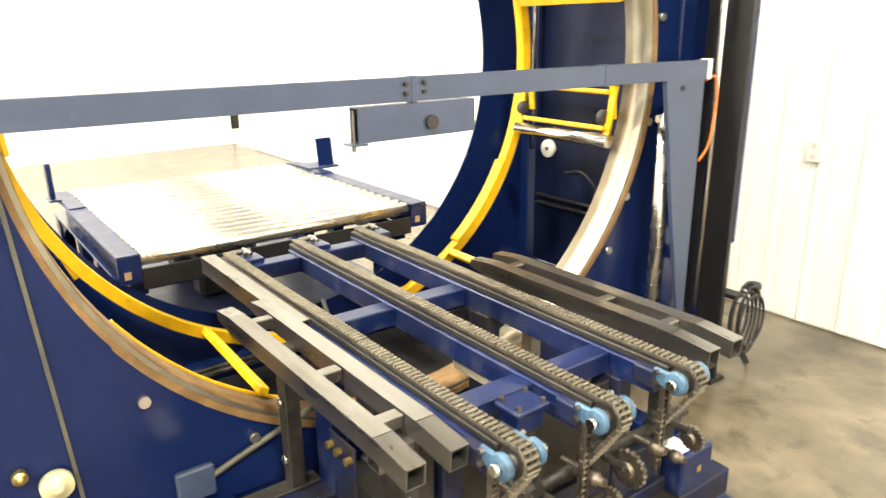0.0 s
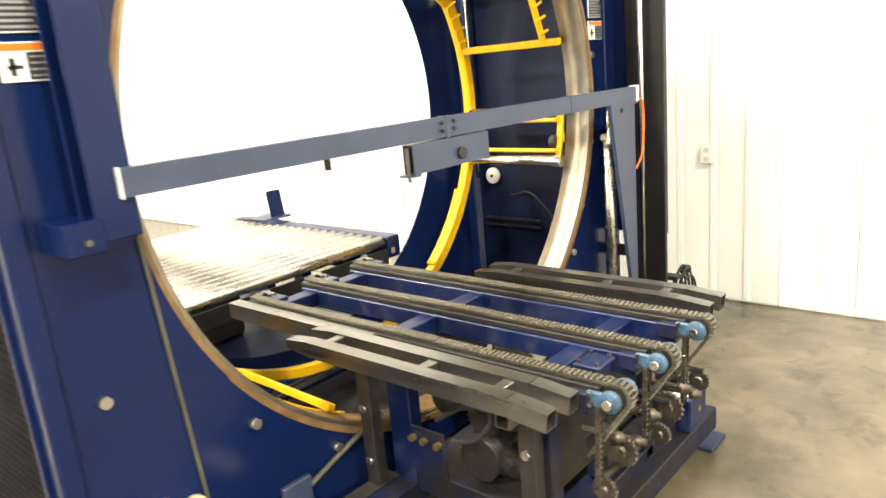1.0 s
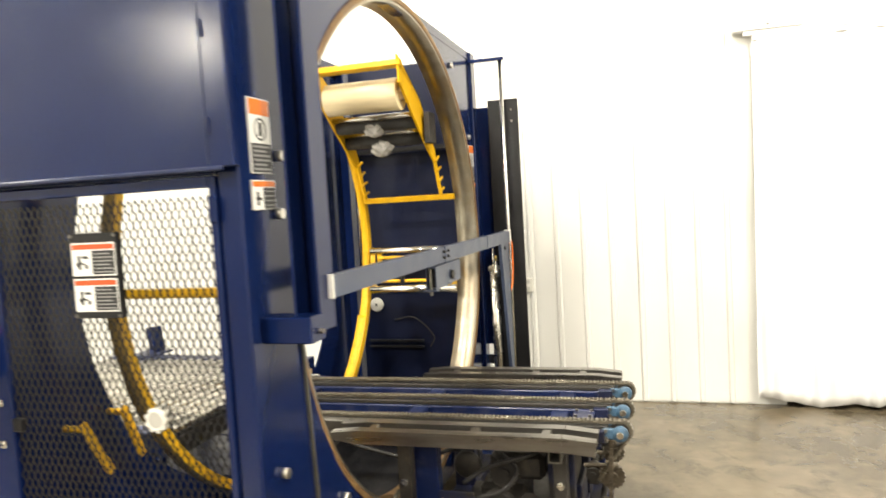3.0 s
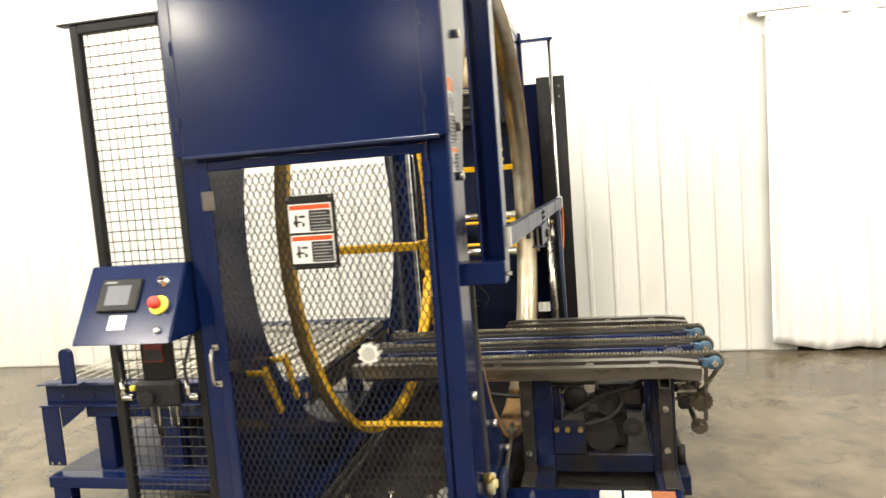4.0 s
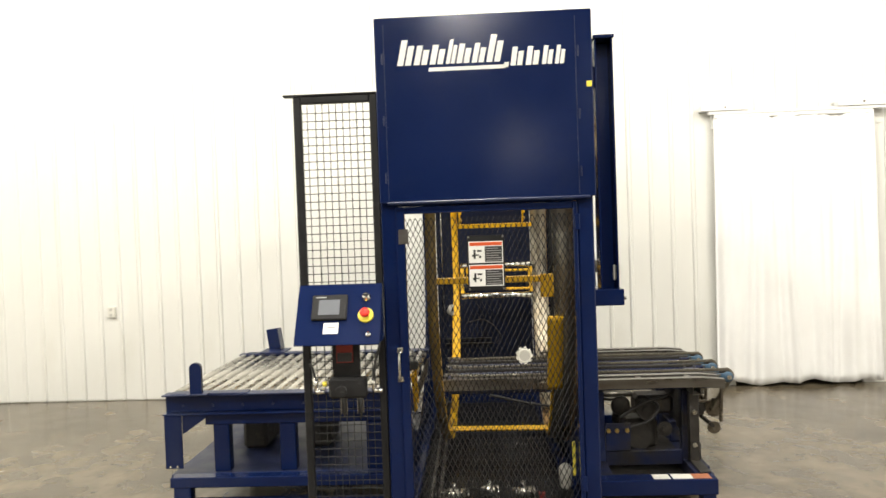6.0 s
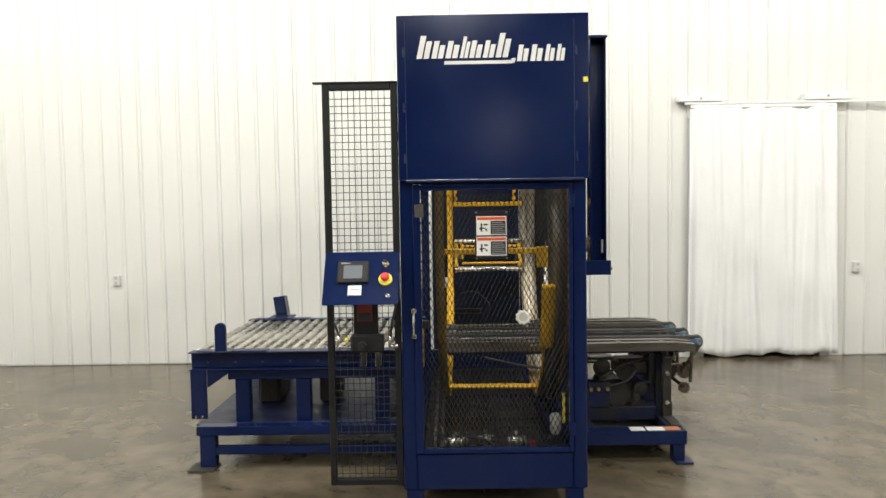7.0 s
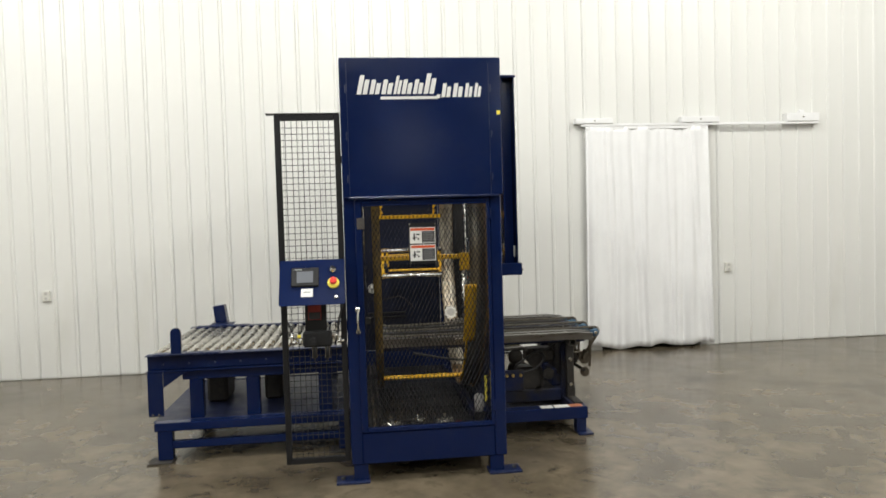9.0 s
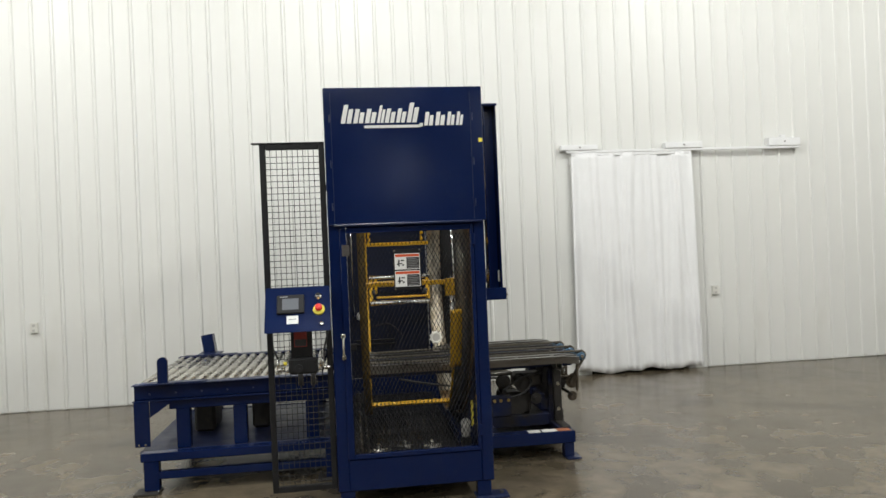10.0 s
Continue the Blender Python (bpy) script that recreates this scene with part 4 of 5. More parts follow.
hmi = on_panel("touchscreen", -0.117, 0.038, -0.030, 0.090, 0.014, black_plastic, "black-bezel touchscreen", c=0.005)
on_panel("display", -0.086, 0.006, -0.008, 0.064, 0.0155, screen_glass, "grey screen", hmi, c=0.0005, base=0.013)
on_panel("name_strip", -0.10, -0.055, 0.073, 0.079, 0.0153, grey_label, "", hmi, c=0.0003, base=0.013)
on_panel("note", -0.062, 0.004, -0.092, -0.040, 0.002, white_label, "white paper note", c=0.0003)
on_panel("note_line", -0.050, -0.008, -0.066, -0.061, 0.003, grey_label, "", c=0.0002)
stop = bmesh.new()
lathe(stop, PM @ Vector((0.120, 0, -0.010)), PM @ Vector((0.120, -0.012, -0.010)), [(0, 0.034), (0.7, 0.034), (1, 0.030), (1, 0.001)], 24)
st = part("stop_collar", stop, yellow_label, panel, "yellow collar of the stop button")
stop = bmesh.new()
lathe(stop, PM @ Vector((0.120, -0.012, -0.010)), PM @ Vector((0.120, -0.045, -0.010)), [(0, 0.013), (0.4, 0.013), (0.45, 0.021), (0.75, 0.022), (1, 0.017), (1, 0.001)], 24)
part("stop_button", stop, red_plastic, st, "red mushroom stop button")
key = bmesh.new()
lathe(key, PM @ Vector((0.118, 0, 0.078)), PM @ Vector((0.118, -0.022, 0.078)), [(0, 0.020), (0.3, 0.020), (0.4, 0.015), (1, 0.014), (1, 0.001)], 20)
ks = part("selector_switch", key, chrome, panel, "chrome selector switch")
on_panel("lever", 0.106, 0.130, 0.074, 0.082, 0.030, black_plastic, "", ks, base=0.018)
lk = bmesh.new()
lathe(lk, PM @ Vector((0.135, 0, -0.100)), PM @ Vector((0.135, -0.012, -0.100)), [(0, 0.013), (1, 0.011), (1, 0.001)], 16)
part("latch_knob", lk, chrome, panel)
part("side_latch", B(-1.312, -1.296, 0.0, 0.025, 1.17, 1.20), black, panel)
part("mount_arm", B(-1.29, -0.94, 0.0105, 0.0125, 1.12, 1.30), black, panel)

reg = thing("air_regulator", (-1.10, 0.0, 0.72), "black air filter and regulator set with gauge", "air regulator")
reg.location.y = -0.040
part("mount_plate", B(-1.17, -1.045, 0.036, 0.052, 0.86, 1.092, c=0.003), black, reg)
part("red_plate", B(-1.150, -1.075, 0.030, 0.0365, 0.985, 1.085, c=0.001), dark_red, reg, "dark red data plate")
part("plate_text", B(-1.146, -1.079, 0.028, 0.0305, 0.99, 1.03, c=0.0005), black_label, reg)
part("valve_body", B(-1.185, -1.015, 0.0, 0.05, 0.828, 0.922, c=0.012), black_plastic, reg)
for x, z0 in ((-1.119, 0.760), (-1.045, 0.760)):
    bm = bmesh.new()
    lathe(bm, (x, 0.02, 0.84), (x, 0.02, z0), [(0, 0.012), (0.5, 0.0125), (0.9, 0.012), (1, 0.006)], 16)
    part("filter_bowl", bm, black_plastic, reg)
    # Thin chrome rods added as the bright glints along each bowl's edges.
    for dx in (-0.0135, 0.0135):
        part("guard_rod", R((x + dx, 0.012, 0.84), (x + dx, 0.012, z0), 0.0022, 6), chrome, reg)
    part("drain", R((x, 0.02, z0 - 0.012), (x, 0.02, z0 + 0.005), 0.005, 8), black_plastic, reg)
ga = bmesh.new()
lathe(ga, (-1.125, 0.0, 0.865), (-1.125, -0.026, 0.865), [(0, 0.010), (0.3, 0.010), (0.35, 0.024), (1, 0.026), (1, 0.022)], 20)
g = part("gauge", ga, black_plastic, reg)
part("dial", R((-1.125, -0.0235, 0.865), (-1.125, -0.025, 0.865), 0.022, 20), white_label, g)
part("needle", B(-1.127, -1.112, -0.0265, -0.0252, 0.864, 0.868, c=0.0003), black_label, g)
for x in (-1.245, -0.985):
    fb = bmesh.new()
    rod(fb, (x, 0.02, 0.86), (x + 0.04, 0.02, 0.86), 0.012, 10)
    rod(fb, (x, 0.02, 0.86), (x, 0.02, 0.92), 0.009, 10)
    part("fitting", fb, chrome, reg)
part("yellow_ring", R((-1.205, 0.02, 0.885), (-1.205, 0.02, 0.903), 0.010, 10), yellow_label, reg)
hs = bmesh.new()
pipe(hs, [(-0.98, 0.02, 0.90), (-0.975, 0.0, 0.97), (-0.955, 0.01, 1.05), (-0.945, 0.03, 1.10)], 0.006, 8)
part("hose", hs, rubber, reg)
hs = bmesh.new()
pipe(hs, [(-1.245, 0.02, 0.91), (-1.26, 0.04, 0.95), (-1.275, 0.055, 0.98)], 0.006, 8)
part("hose", hs, rubber, reg)

# ---- roller conveyor ----
conv = thing("roller_conveyor", (-1.6, 1.4, 0.0), "navy roller conveyor with bare steel rollers", "conveyor")
RX0, RX1, RY0, RY1, RT = -2.280, -0.880, 0.690, 2.083, 0.702
for y0, s in ((RY0, 1), (RY1 - 0.012, -1)):
    web = y0 + s * 0.056
    part("side_rail", B(RX0, RX1 - 0.010, web, web + 0.010, 0.5965, RT - 0.0085, c=0.002), navy, conv)
    ys = sorted((y0 + (0.0 if s > 0 else 0.012), y0 + (0.085 if s > 0 else -0.073)))
    part("rail_flange", B(RX0, RX1, ys[0], ys[1], RT - 0.008, RT, c=0.002), navy_worn, conv)
    part("rail_flange", B(RX0, RX1, ys[0], ys[1], 0.588, 0.596, c=0.002), navy, conv)
    part("end_plate", B(RX1 - 0.008, RX1 + 0.002, ys[0], ys[1], 0.597, RT - 0.009, c=0.001), navy, conv)
    part("orange_tag", B(RX1 + 0.002, RX1 + 0.003, ys[0] + 0.02, ys[0] + 0.045, 0.61, 0.64, c=0.0003), cardboard, conv)
    part("rail_cover", B(RX0 + 0.05, RX0 + 0.48, ys[0] + 0.005, ys[1] - 0.005, RT, RT + 0.006, c=0.002), navy_worn, conv)
    for i in range(8):
        part("rail_bolt", R((RX0 + 0.10 + i * 0.17, web + 0.005, 0.63), (RX0 + 0.10 + i * 0.17, web + (-0.008 if s > 0 else 0.018), 0.63), 0.008, 6), navy_worn, conv)
part("end_channel", B(RX0, RX0 + 0.012, RY0 + 0.086, RY1 - 0.086, 0.588, 0.660, c=0.002), navy, conv)
part("end_channel", B(RX1 - 0.012, RX1 - 0.002, RY0 + 0.086, RY1 - 0.086, 0.560, 0.640, c=0.002), black, conv)
ro = bmesh.new()
N_ROLL = 19
rx = RX1 - 0.045
lathe(ro, (rx, RY0 + 0.088, 0.674), (rx, RY1 - 0.088, 0.674), [(0, 0.010), (0.001, 0.028), (0.003, 0.0305), (0.997, 0.0305), (0.999, 0.028), (1, 0.010)], 20)
roll = part("roller", ro, roller_zinc, conv)
for i in range(1, N_ROLL):
    repeat(roll, (-i * 0.0732, 0, 0))


def bumper(x, y, z0, z1, w, d):
    o = thing("side_guide", (x, y, z0), "short navy upright guide plate with rounded top", "guide stop", "conveyor side guides")
    bm = bmesh.new()
    n = 12
    pts = [(x - w / 2, z0)] + [(x - w / 2 * math.cos(math.pi * i / n), z1 - w / 2 + w / 2 * math.sin(math.pi * i / n)) for i in range(n + 1)] + [(x + w / 2, z0)]
    prism(bm, pts[::-1], "y", y - d / 2, y + d / 2)
    part("plate", bm, navy, o)
    part("foot", B(x - w / 2 - 0.02, x + w / 2 + 0.03, y - d / 2 - 0.01, y + d / 2 + 0.02, z0 - 0.002, z0 + 0.008), navy_worn, o)


bumper(-2.070, RY0 - 0.020, RT + 0.004, 0.885, 0.066, 0.024)
fb = thing("side_guide", (-2.04, 2.12, RT), "short navy angled guide bracket on the conveyor edge", "guide stop", "conveyor side guides")
fm = Matrix.Translation((-2.045, 2.185, RT)) @ Matrix.Rotation(radians(-8), 4, "Y")
bm = bmesh.new()
box(bm, -0.058, 0.058, -0.006, 0.004, 0.0, 0.165, m=fm)
box(bm, 0.050, 0.058, -0.10, -0.006, 0.0, 0.165, m=fm)
part("plate", bm, navy, fb)
part("foot", B(-2.13, -1.94, 2.00, 2.20, RT + 0.001, RT + 0.012), navy_worn, fb)

# legs, base frame and deck
lg = bmesh.new()
box(lg, -2.272, -2.172, RY0 + 0.002, RY0 + 0.012, 0.290, 0.587, c=0.003)
box(lg, -2.272, -2.264, RY0 + 0.0125, RY0 + 0.08, 0.290, 0.587, c=0.003)
front_leg = part("hanger_leg", lg, navy, conv)
for bx in (-2.242, -2.202):
    part("bolt", R((bx, RY0 + 0.003, 0.305), (bx, RY0 - 0.005, 0.305), 0.007, 6), chrome, front_leg)
lg = bmesh.new()
box(lg, -2.272, -2.172, RY1 - 0.012, RY1 - 0.002, 0.290, 0.587, c=0.003)
box(lg, -2.272, -2.264, RY1 - 0.08, RY1 - 0.0125, 0.290, 0.587, c=0.003)
part("hanger_leg", lg, navy, conv)
for y in (RY0 + 0.012, RY1 - 0.020):
    bm = bmesh.new()
    prism(bm, [(-2.171, 0.480), (-2.035, 0.572), (-2.035, 0.586), (-2.171, 0.586)], "y", y, y + 0.008)
    part("corner_gusset", bm, navy, conv)
for y0 in (0.625, 1.93):
    part("base_rail", B(-2.222, W0 - 0.005, y0, y0 + 0.075, 0.205, 0.262, c=0.004), navy, conv)
    for lx in (-2.205, -1.02):
        l = part("base_leg", B(lx, lx + 0.095, y0 + 0.003, y0 + 0.070, 0.012, 0.204, c=0.004), navy, conv)
        part("foot_plate", B(lx - 0.06, lx + 0.10, y0 - 0.05, y0 + 0.09, 0.0, 0.012), greasy, l)
    part("lower_rail", B(-2.139, -1.021, y0 + 0.01, y0 + 0.055, 0.085, 0.135, c=0.004), navy, conv)
    for px in (-2.012, -1.637, -1.15):
        part("post", B(px, px + 0.09, max(y0, 0.735) + 0.002, max(y0, 0.735) + 0.066, 0.2625 if y0 > 1 else 0.2565, 0.521, c=0.004), navy, conv)
    part("under_beam", B(-2.055, W0 - 0.012, max(y0, 0.735), max(y0, 0.735) + 0.066, 0.522, 0.587, c=0.004), navy, conv)
part("deck_plate", B(-2.245, W0 - 0.01, 0.701, 1.929, 0.244, 0.256, c=0.002), deck, conv, "dusty navy deck plate under the rollers")
for px, pw in ((-1.985, 0.15), (-1.57, 0.13)):
    bm = bmesh.new()
    box(bm, px, px + pw, 1.15, 1.45, 0.257, 0.56, c=0.02)
    part("drive_housing", bm, greasy, conv)
part("cross_member", B(-2.05, -1.99, 0.802, 1.929, 0.563, 0.60, c=0.004), navy, conv)
part("cross_member", B(-1.10, -1.04, 0.802, 1.929, 0.50, 0.56, c=0.004), navy, conv)

# ---- chain conveyor ----
cc = thing("chain_conveyor", (0.3, 1.3, 0.0), "navy chain conveyor with three oily double chains", "conveyor")
STRANDS = (1.036, 1.314, 1.594)
CT, HUB_X = 0.700, 0.920
for y in STRANDS:
    part("chain_rail", B(-0.70, 0.845, y - 0.030, y + 0.030, 0.597, 0.664, c=0.004), navy_worn, cc)
    part("wear_strip", B(-0.71, 0.875, y - 0.019, y + 0.019, 0.664, 0.683, c=0.003), greasy, cc)
for x0, x1 in ((-0.65, -0.58), (0.01, 0.08), (0.63, 0.70)):
    for ya, yb in zip(STRANDS, STRANDS[1:]):
        part("cross_tube", B(x0, x1, ya + 0.031, yb - 0.031, 0.602, 0.662, c=0.004), navy_worn, cc)
part("edge_tube", square_tube(bmesh.new(), (-0.735, 0.978, 0.660), (0.06, 0.978, 0.660), 0.052, 0.062), steel, cc, "bare steel box tube")
part("edge_tube", B(0.061, 0.80, 0.955, 1.004, 0.612, 0.664, c=0.004), navy_worn, cc)
for x in (0.03, 0.62):
    part("tube_stub", square_tube(bmesh.new(), (x, 0.94, 0.644), (x, 1.0, 0.644), 0.06, 0.035), navy_worn, cc)


def chain(y, seed):
    """Double roller chain along the top, round the end wheel and down to the drive shaft."""
    pitch, path = 0.0168, []
    x = -0.68
    while x < HUB_X:
        path.append((x, CT + 0.002 * math.sin(x * 5 + seed) * (x < 0.3)))
        x += pitch
    cx, cz, r = HUB_X, CT - 0.036, 0.040
    for i in range(1, 8):
        a = radians(90 - i * 20)
        path.append((cx + r * math.cos(a), cz + r * math.sin(a)))
    x1, z1 = path[-1]
    dx, dz = 0.835 - x1, 0.47 - z1
    n = int(math.hypot(dx, dz) / pitch)
    for i in range(1, n + 1):
        path.append((x1 + dx * i / n, z1 + dz * i / n))
    bm = bmesh.new()
    for i, (p, q) in enumerate(zip(path, path[1:])):
        d = Vector((q[0] - p[0], 0, q[1] - p[1])).normalized()
        m = Matrix.Translation((p[0], y, p[1])) @ Matrix.Rotation(-math.atan2(d.z, d.x), 4, "Y")
        rod(bm, m @ Vector((0, -0.0175, 0.002)), m @ Vector((0, 0.0175, 0.002)), 0.0043, 6)
        off = 0.0016 if i % 2 else 0.0
        for e in (-0.0165 - off, 0.0, 0.0165 + off):
            box(bm, -0.003, pitch + 0.003, e - 0.0012, e + 0.0012, -0.0070, 0.0028, c=0.0008, m=m)
    return bm


def down_chain(y, x0, z0, x1, z1):
    bm = bmesh.new()
    pitch = 0.0165
    a, b_ = Vector((x0, y, z0)), Vector((x1, y, z1))
    d = (b_ - a).normalized()
    n = int((b_ - a).length / pitch)
    for i in range(n):
        p = a + d * pitch * i
        m = Matrix.Translation(p) @ Matrix.Rotation(-math.atan2(d.z, d.x), 4, "Y")
        off = 0.0014 if i % 2 else 0.0
        rod(bm, m @ Vector((0, -0.008, 0)), m @ Vector((0, 0.008, 0)), 0.0055, 6)
        for e in (-0.009 - off, 0.009 + off):
            box(bm, -0.004, pitch + 0.004, e - 0.0012, e + 0.0012, -0.0075, 0.0075, c=0.0008, m=m)
    return bm


def sprocket(cx, y, cz, r, teeth, t=0.014):
    bm = bmesh.new()
    pts = []
    for i in range(teeth):
        for da, rr in ((-0.32, 0.90), (-0.14, 1.0), (0.14, 1.0), (0.32, 0.90)):
            a = 2 * math.pi * (i + da) / teeth
            pts.append((cx + r * rr * math.cos(a), cz + r * rr * math.sin(a)))
    prism(bm, pts, "y", y - t / 2, y + t / 2)
    rod(bm, (cx, y - t * 1.6, cz), (cx, y + t * 1.6, cz), r * 0.42, 14)
    return bm


def bearing(cx, y, cz):
    """Light blue flanged bearing, its axle nub facing outwards."""
    bm = bmesh.new()
    lathe(bm, (cx, y - 0.010, cz), (cx, y + 0.010, cz), [(0, 0.001), (0, 0.026), (0.2, 0.030), (0.8, 0.030), (1, 0.026), (1, 0.001)], 20)
    box(bm, cx - 0.066, cx - 0.02, y - 0.007, y + 0.007, cz - 0.021, cz + 0.021, c=0.006)
    return bm


for i, y in enumerate(STRANDS):
    part("chain", chain(y, i), chain_bar, cc, "oily double roller chain", "stuff", fix=False)
    hub_x, hub_z = HUB_X, CT - 0.036
    for s in (-1, 1):
        b_ = part("bearing", bearing(hub_x, y + s * 0.044, hub_z), sky_blue, cc, "light blue flange bearing")
        part("axle_end", R((hub_x, y + s * 0.052, hub_z), (hub_x, y + s * 0.070, hub_z), 0.013, 12), chrome, b_)
        part("bolt", R((hub_x - 0.052, y + s * 0.050, hub_z + 0.014), (hub_x - 0.052, y + s * 0.062, hub_z + 0.014), 0.007, 6), steel, b_)
        part("bolt", R((hub_x - 0.052, y + s * 0.050, hub_z - 0.014), (hub_x - 0.052, y + s * 0.062, hub_z - 0.014), 0.007, 6), steel, b_)
    part("end_sprocket", sprocket(hub_x, y - 0.010, hub_z, 0.040, 13), greasy, cc)
    part("end_sprocket", sprocket(hub_x, y + 0.010, hub_z, 0.040, 13), greasy, cc)
    part("drive_chain", down_chain(y - 0.036, 0.885, 0.655, 0.875, 0.40), chain_steel, cc, "", "stuff", fix=False)
    part("tail_mount", B(-0.70, -0.61, y + 0.035, y + 0.115, 0.657, 0.680), navy_worn, cc)
    tb = bmesh.new()
    rod(tb, (-0.715, y + 0.03, 0.687), (-0.715, y + 0.10, 0.687), 0.010, 8)
    rod(tb, (-0.72, y + 0.075, 0.694), (-0.64, y + 0.075, 0.694), 0.007, 8)
    rod(tb, (-0.66, y + 0.058, 0.682), (-0.66, y + 0.058, 0.698), 0.008, 6)
    part("tensioner", tb, steel, cc)
for sy, sz, sr, sx in ((1.125, 0.450, 0.052, 0.875), (1.065, 0.352, 0.038, 0.855), (1.472, 0.425, 0.052, 0.86), (1.412, 0.36, 0.036, 0.86), (1.755, 0.400, 0.038, 0.85)):
    part("drive_sprocket", sprocket(sx, sy, sz, sr, 17), chain_steel, cc)
part("drive_shaft", R((0.80, 1.10, 0.455), (0.80, 1.78, 0.455), 0.014, 12), greasy, cc)
part("drive_shaft", R((0.84, 1.04, 0.37), (0.84, 1.44, 0.37), 0.012, 12), greasy, cc)
for y in (1.16, 1.42, 1.68):
    bm = bmesh.new()
    box(bm, 0.775, 0.825, y - 0.03, y + 0.03, 0.405, 0.485, c=0.01)
    rod(bm, (0.80, y - 0.05, 0.455), (0.80, y + 0.05, 0.455), 0.026, 12)
    rod(bm, (0.78, y - 0.02, 0.48), (0.90, y - 0.02, 0.48), 0.010, 8)
    part("pillow_block", bm, greasy, cc)
part("motor_bracket", B(0.735, 0.80, 1.145, 1.225, 0.612, 0.662, c=0.004), navy_worn, cc)
bb = part("bracket_block", B(0.725, 0.81, 1.135, 1.235, 0.662, 0.676, c=0.004), navy_worn, cc)
for bx, by in ((0.738, 1.148), (0.797, 1.148), (0.738, 1.222), (0.797, 1.222)):
    part("bolt", R((bx, by, 0.676), (bx, by, 0.686), 0.007, 6), steel, bb)
for y in STRANDS:
    for s in (-1, 1):
        part("bearing_seat", B(0.80, 0.865, y + s * 0.044 - 0.014, y + s * 0.044 + 0.014, 0.627, 0.678, c=0.005), navy_grime_shade, cc)

# lower frame
part("side_beam", B(0.02, 0.735, 0.635, 0.735, 0.112, 0.197, c=0.004), navy, cc)
bl = part("foot_plate", B(0.66, 0.765, 0.605, 0.74, 0.0, 0.014), navy_worn, cc)
part("foot_stub", B(0.655, 0.725, 0.645, 0.725, 0.014, 0.112), navy_worn, cc)
part("side_beam", B(0.02, 0.735, 1.98, 2.06, 0.112, 0.197, c=0.004), navy, cc)
part("foot_plate", B(0.66, 0.82, 1.96, 2.11, 0.0, 0.014), navy_worn, cc)
part("foot_stub", B(0.655, 0.725, 1.985, 2.05, 0.014, 0.112), navy_worn, cc)
part("end_beam", B(0.736, 0.80, 0.98, 2.06, 0.060, 0.150, c=0.004), navy_grime_shade, cc)
part("drive_mount", B(0.70, 0.80, 1.80, 1.95, 0.151, 0.285, c=0.006), navy_worn, cc)
part("drive_mount", B(0.66, 0.735, 1.30, 1.77, 0.20, 0.33, c=0.006), navy_grime_shade, cc)
part("white_sticker", B(0.71, 0.78, 1.81, 1.88, 0.2852, 0.287, c=0.0003), white_label, cc)
part("mount_tag", B(0.80, 0.802, 1.875, 1.895, 0.21, 0.23, c=0.0005), brass, cc)
for y, z in ((1.10, 0.50), (1.22, 0.43), (1.32, 0.47), (1.55, 0.46), (1.64, 0.40)):
    nb = bmesh.new()
    rod(nb, (0.77, y, z), (0.90, y + 0.015, z - 0.004), 0.009, 8)
    lathe(nb, (0.86, y, z), (0.90, y + 0.006, z), [(0, 0.010), (0.1, 0.018), (0.6, 0.018), (0.7, 0.012), (1, 0.010)], 10)
    part("tensioner_bolt", nb, chain_steel, cc)
part("rear_plate", B(0.70, 0.712, 1.03, 1.56, 0.30, 0.585, c=0.002), greasy, cc)
for x, y, z, r in ((0.46, 1.04, 0.47, 0.06), (0.56, 1.03, 0.36, 0.045)):
    part("belt_wheel", sprocket(x, y, z, r, 22), greasy, cc)
part("beam_label", B(0.402, 0.490, 0.650, 0.722, 0.1968, 0.1985, c=0.0003), outlet_white, cc)
part("beam_label", B(0.502, 0.610, 0.650, 0.722, 0.1968, 0.1985, c=0.0003), outlet_white, cc)
part("beam_label", B(0.612, 0.705, 0.650, 0.722, 0.1968, 0.1985, c=0.0003), faded_orange, cc)
# Added dark sheet in place of the shadow on the floor below the frame.
part("drip_tray", B(0.206, 0.644, 0.74, 1.97, 0.115, 0.123, c=0.002), greasy, cc)

# legs
for x in (0.155, 0.695):
    part("frame_leg", B(x - 0.05, x + 0.05, 0.975, 1.03, 0.155, 0.60, c=0.004), navy_grime_shade if x > 0.5 else navy_worn, cc)
    part("frame_leg", B(x - 0.05, x + 0.05, 1.555, 1.61, 0.155, 0.60, c=0.004), navy_grime_shade, cc)
    part("frame_sill", B(x - 0.05, x + 0.05, 0.736, 1.979, 0.114, 0.195, c=0.004), navy_grime_shade, cc)
part("lower_tie", B(0.205, 0.645, 0.98, 1.02, 0.165, 0.25, c=0.004), navy_grime_shade, cc)
part("valve_plate", B(0.206, 0.350, 0.968, 0.976, 0.255, 0.415, c=0.002), navy_grime_shade, cc)
for x in (0.222, 0.270, 0.328):
    part("valve_port", R((x, 0.968, 0.374), (x, 0.950, 0.374), 0.012, 8), brass, cc)
gm = bmesh.new()
rod(gm, (0.42, 1.05, 0.31), (0.42, 1.50, 0.31), 0.075, 20)
box(gm, 0.34, 0.54, 1.10, 1.26, 0.23, 0.40, c=0.02)
motor = part("gear_motor", gm, greasy, cc, "greasy black gear motor")
for i in range(9):
    part("cooling_fin", R((0.42, 1.28 + i * 0.024, 0.31), (0.42, 1.286 + i * 0.024, 0.31), 0.084, 20), greasy, motor)
bm = bmesh.new()
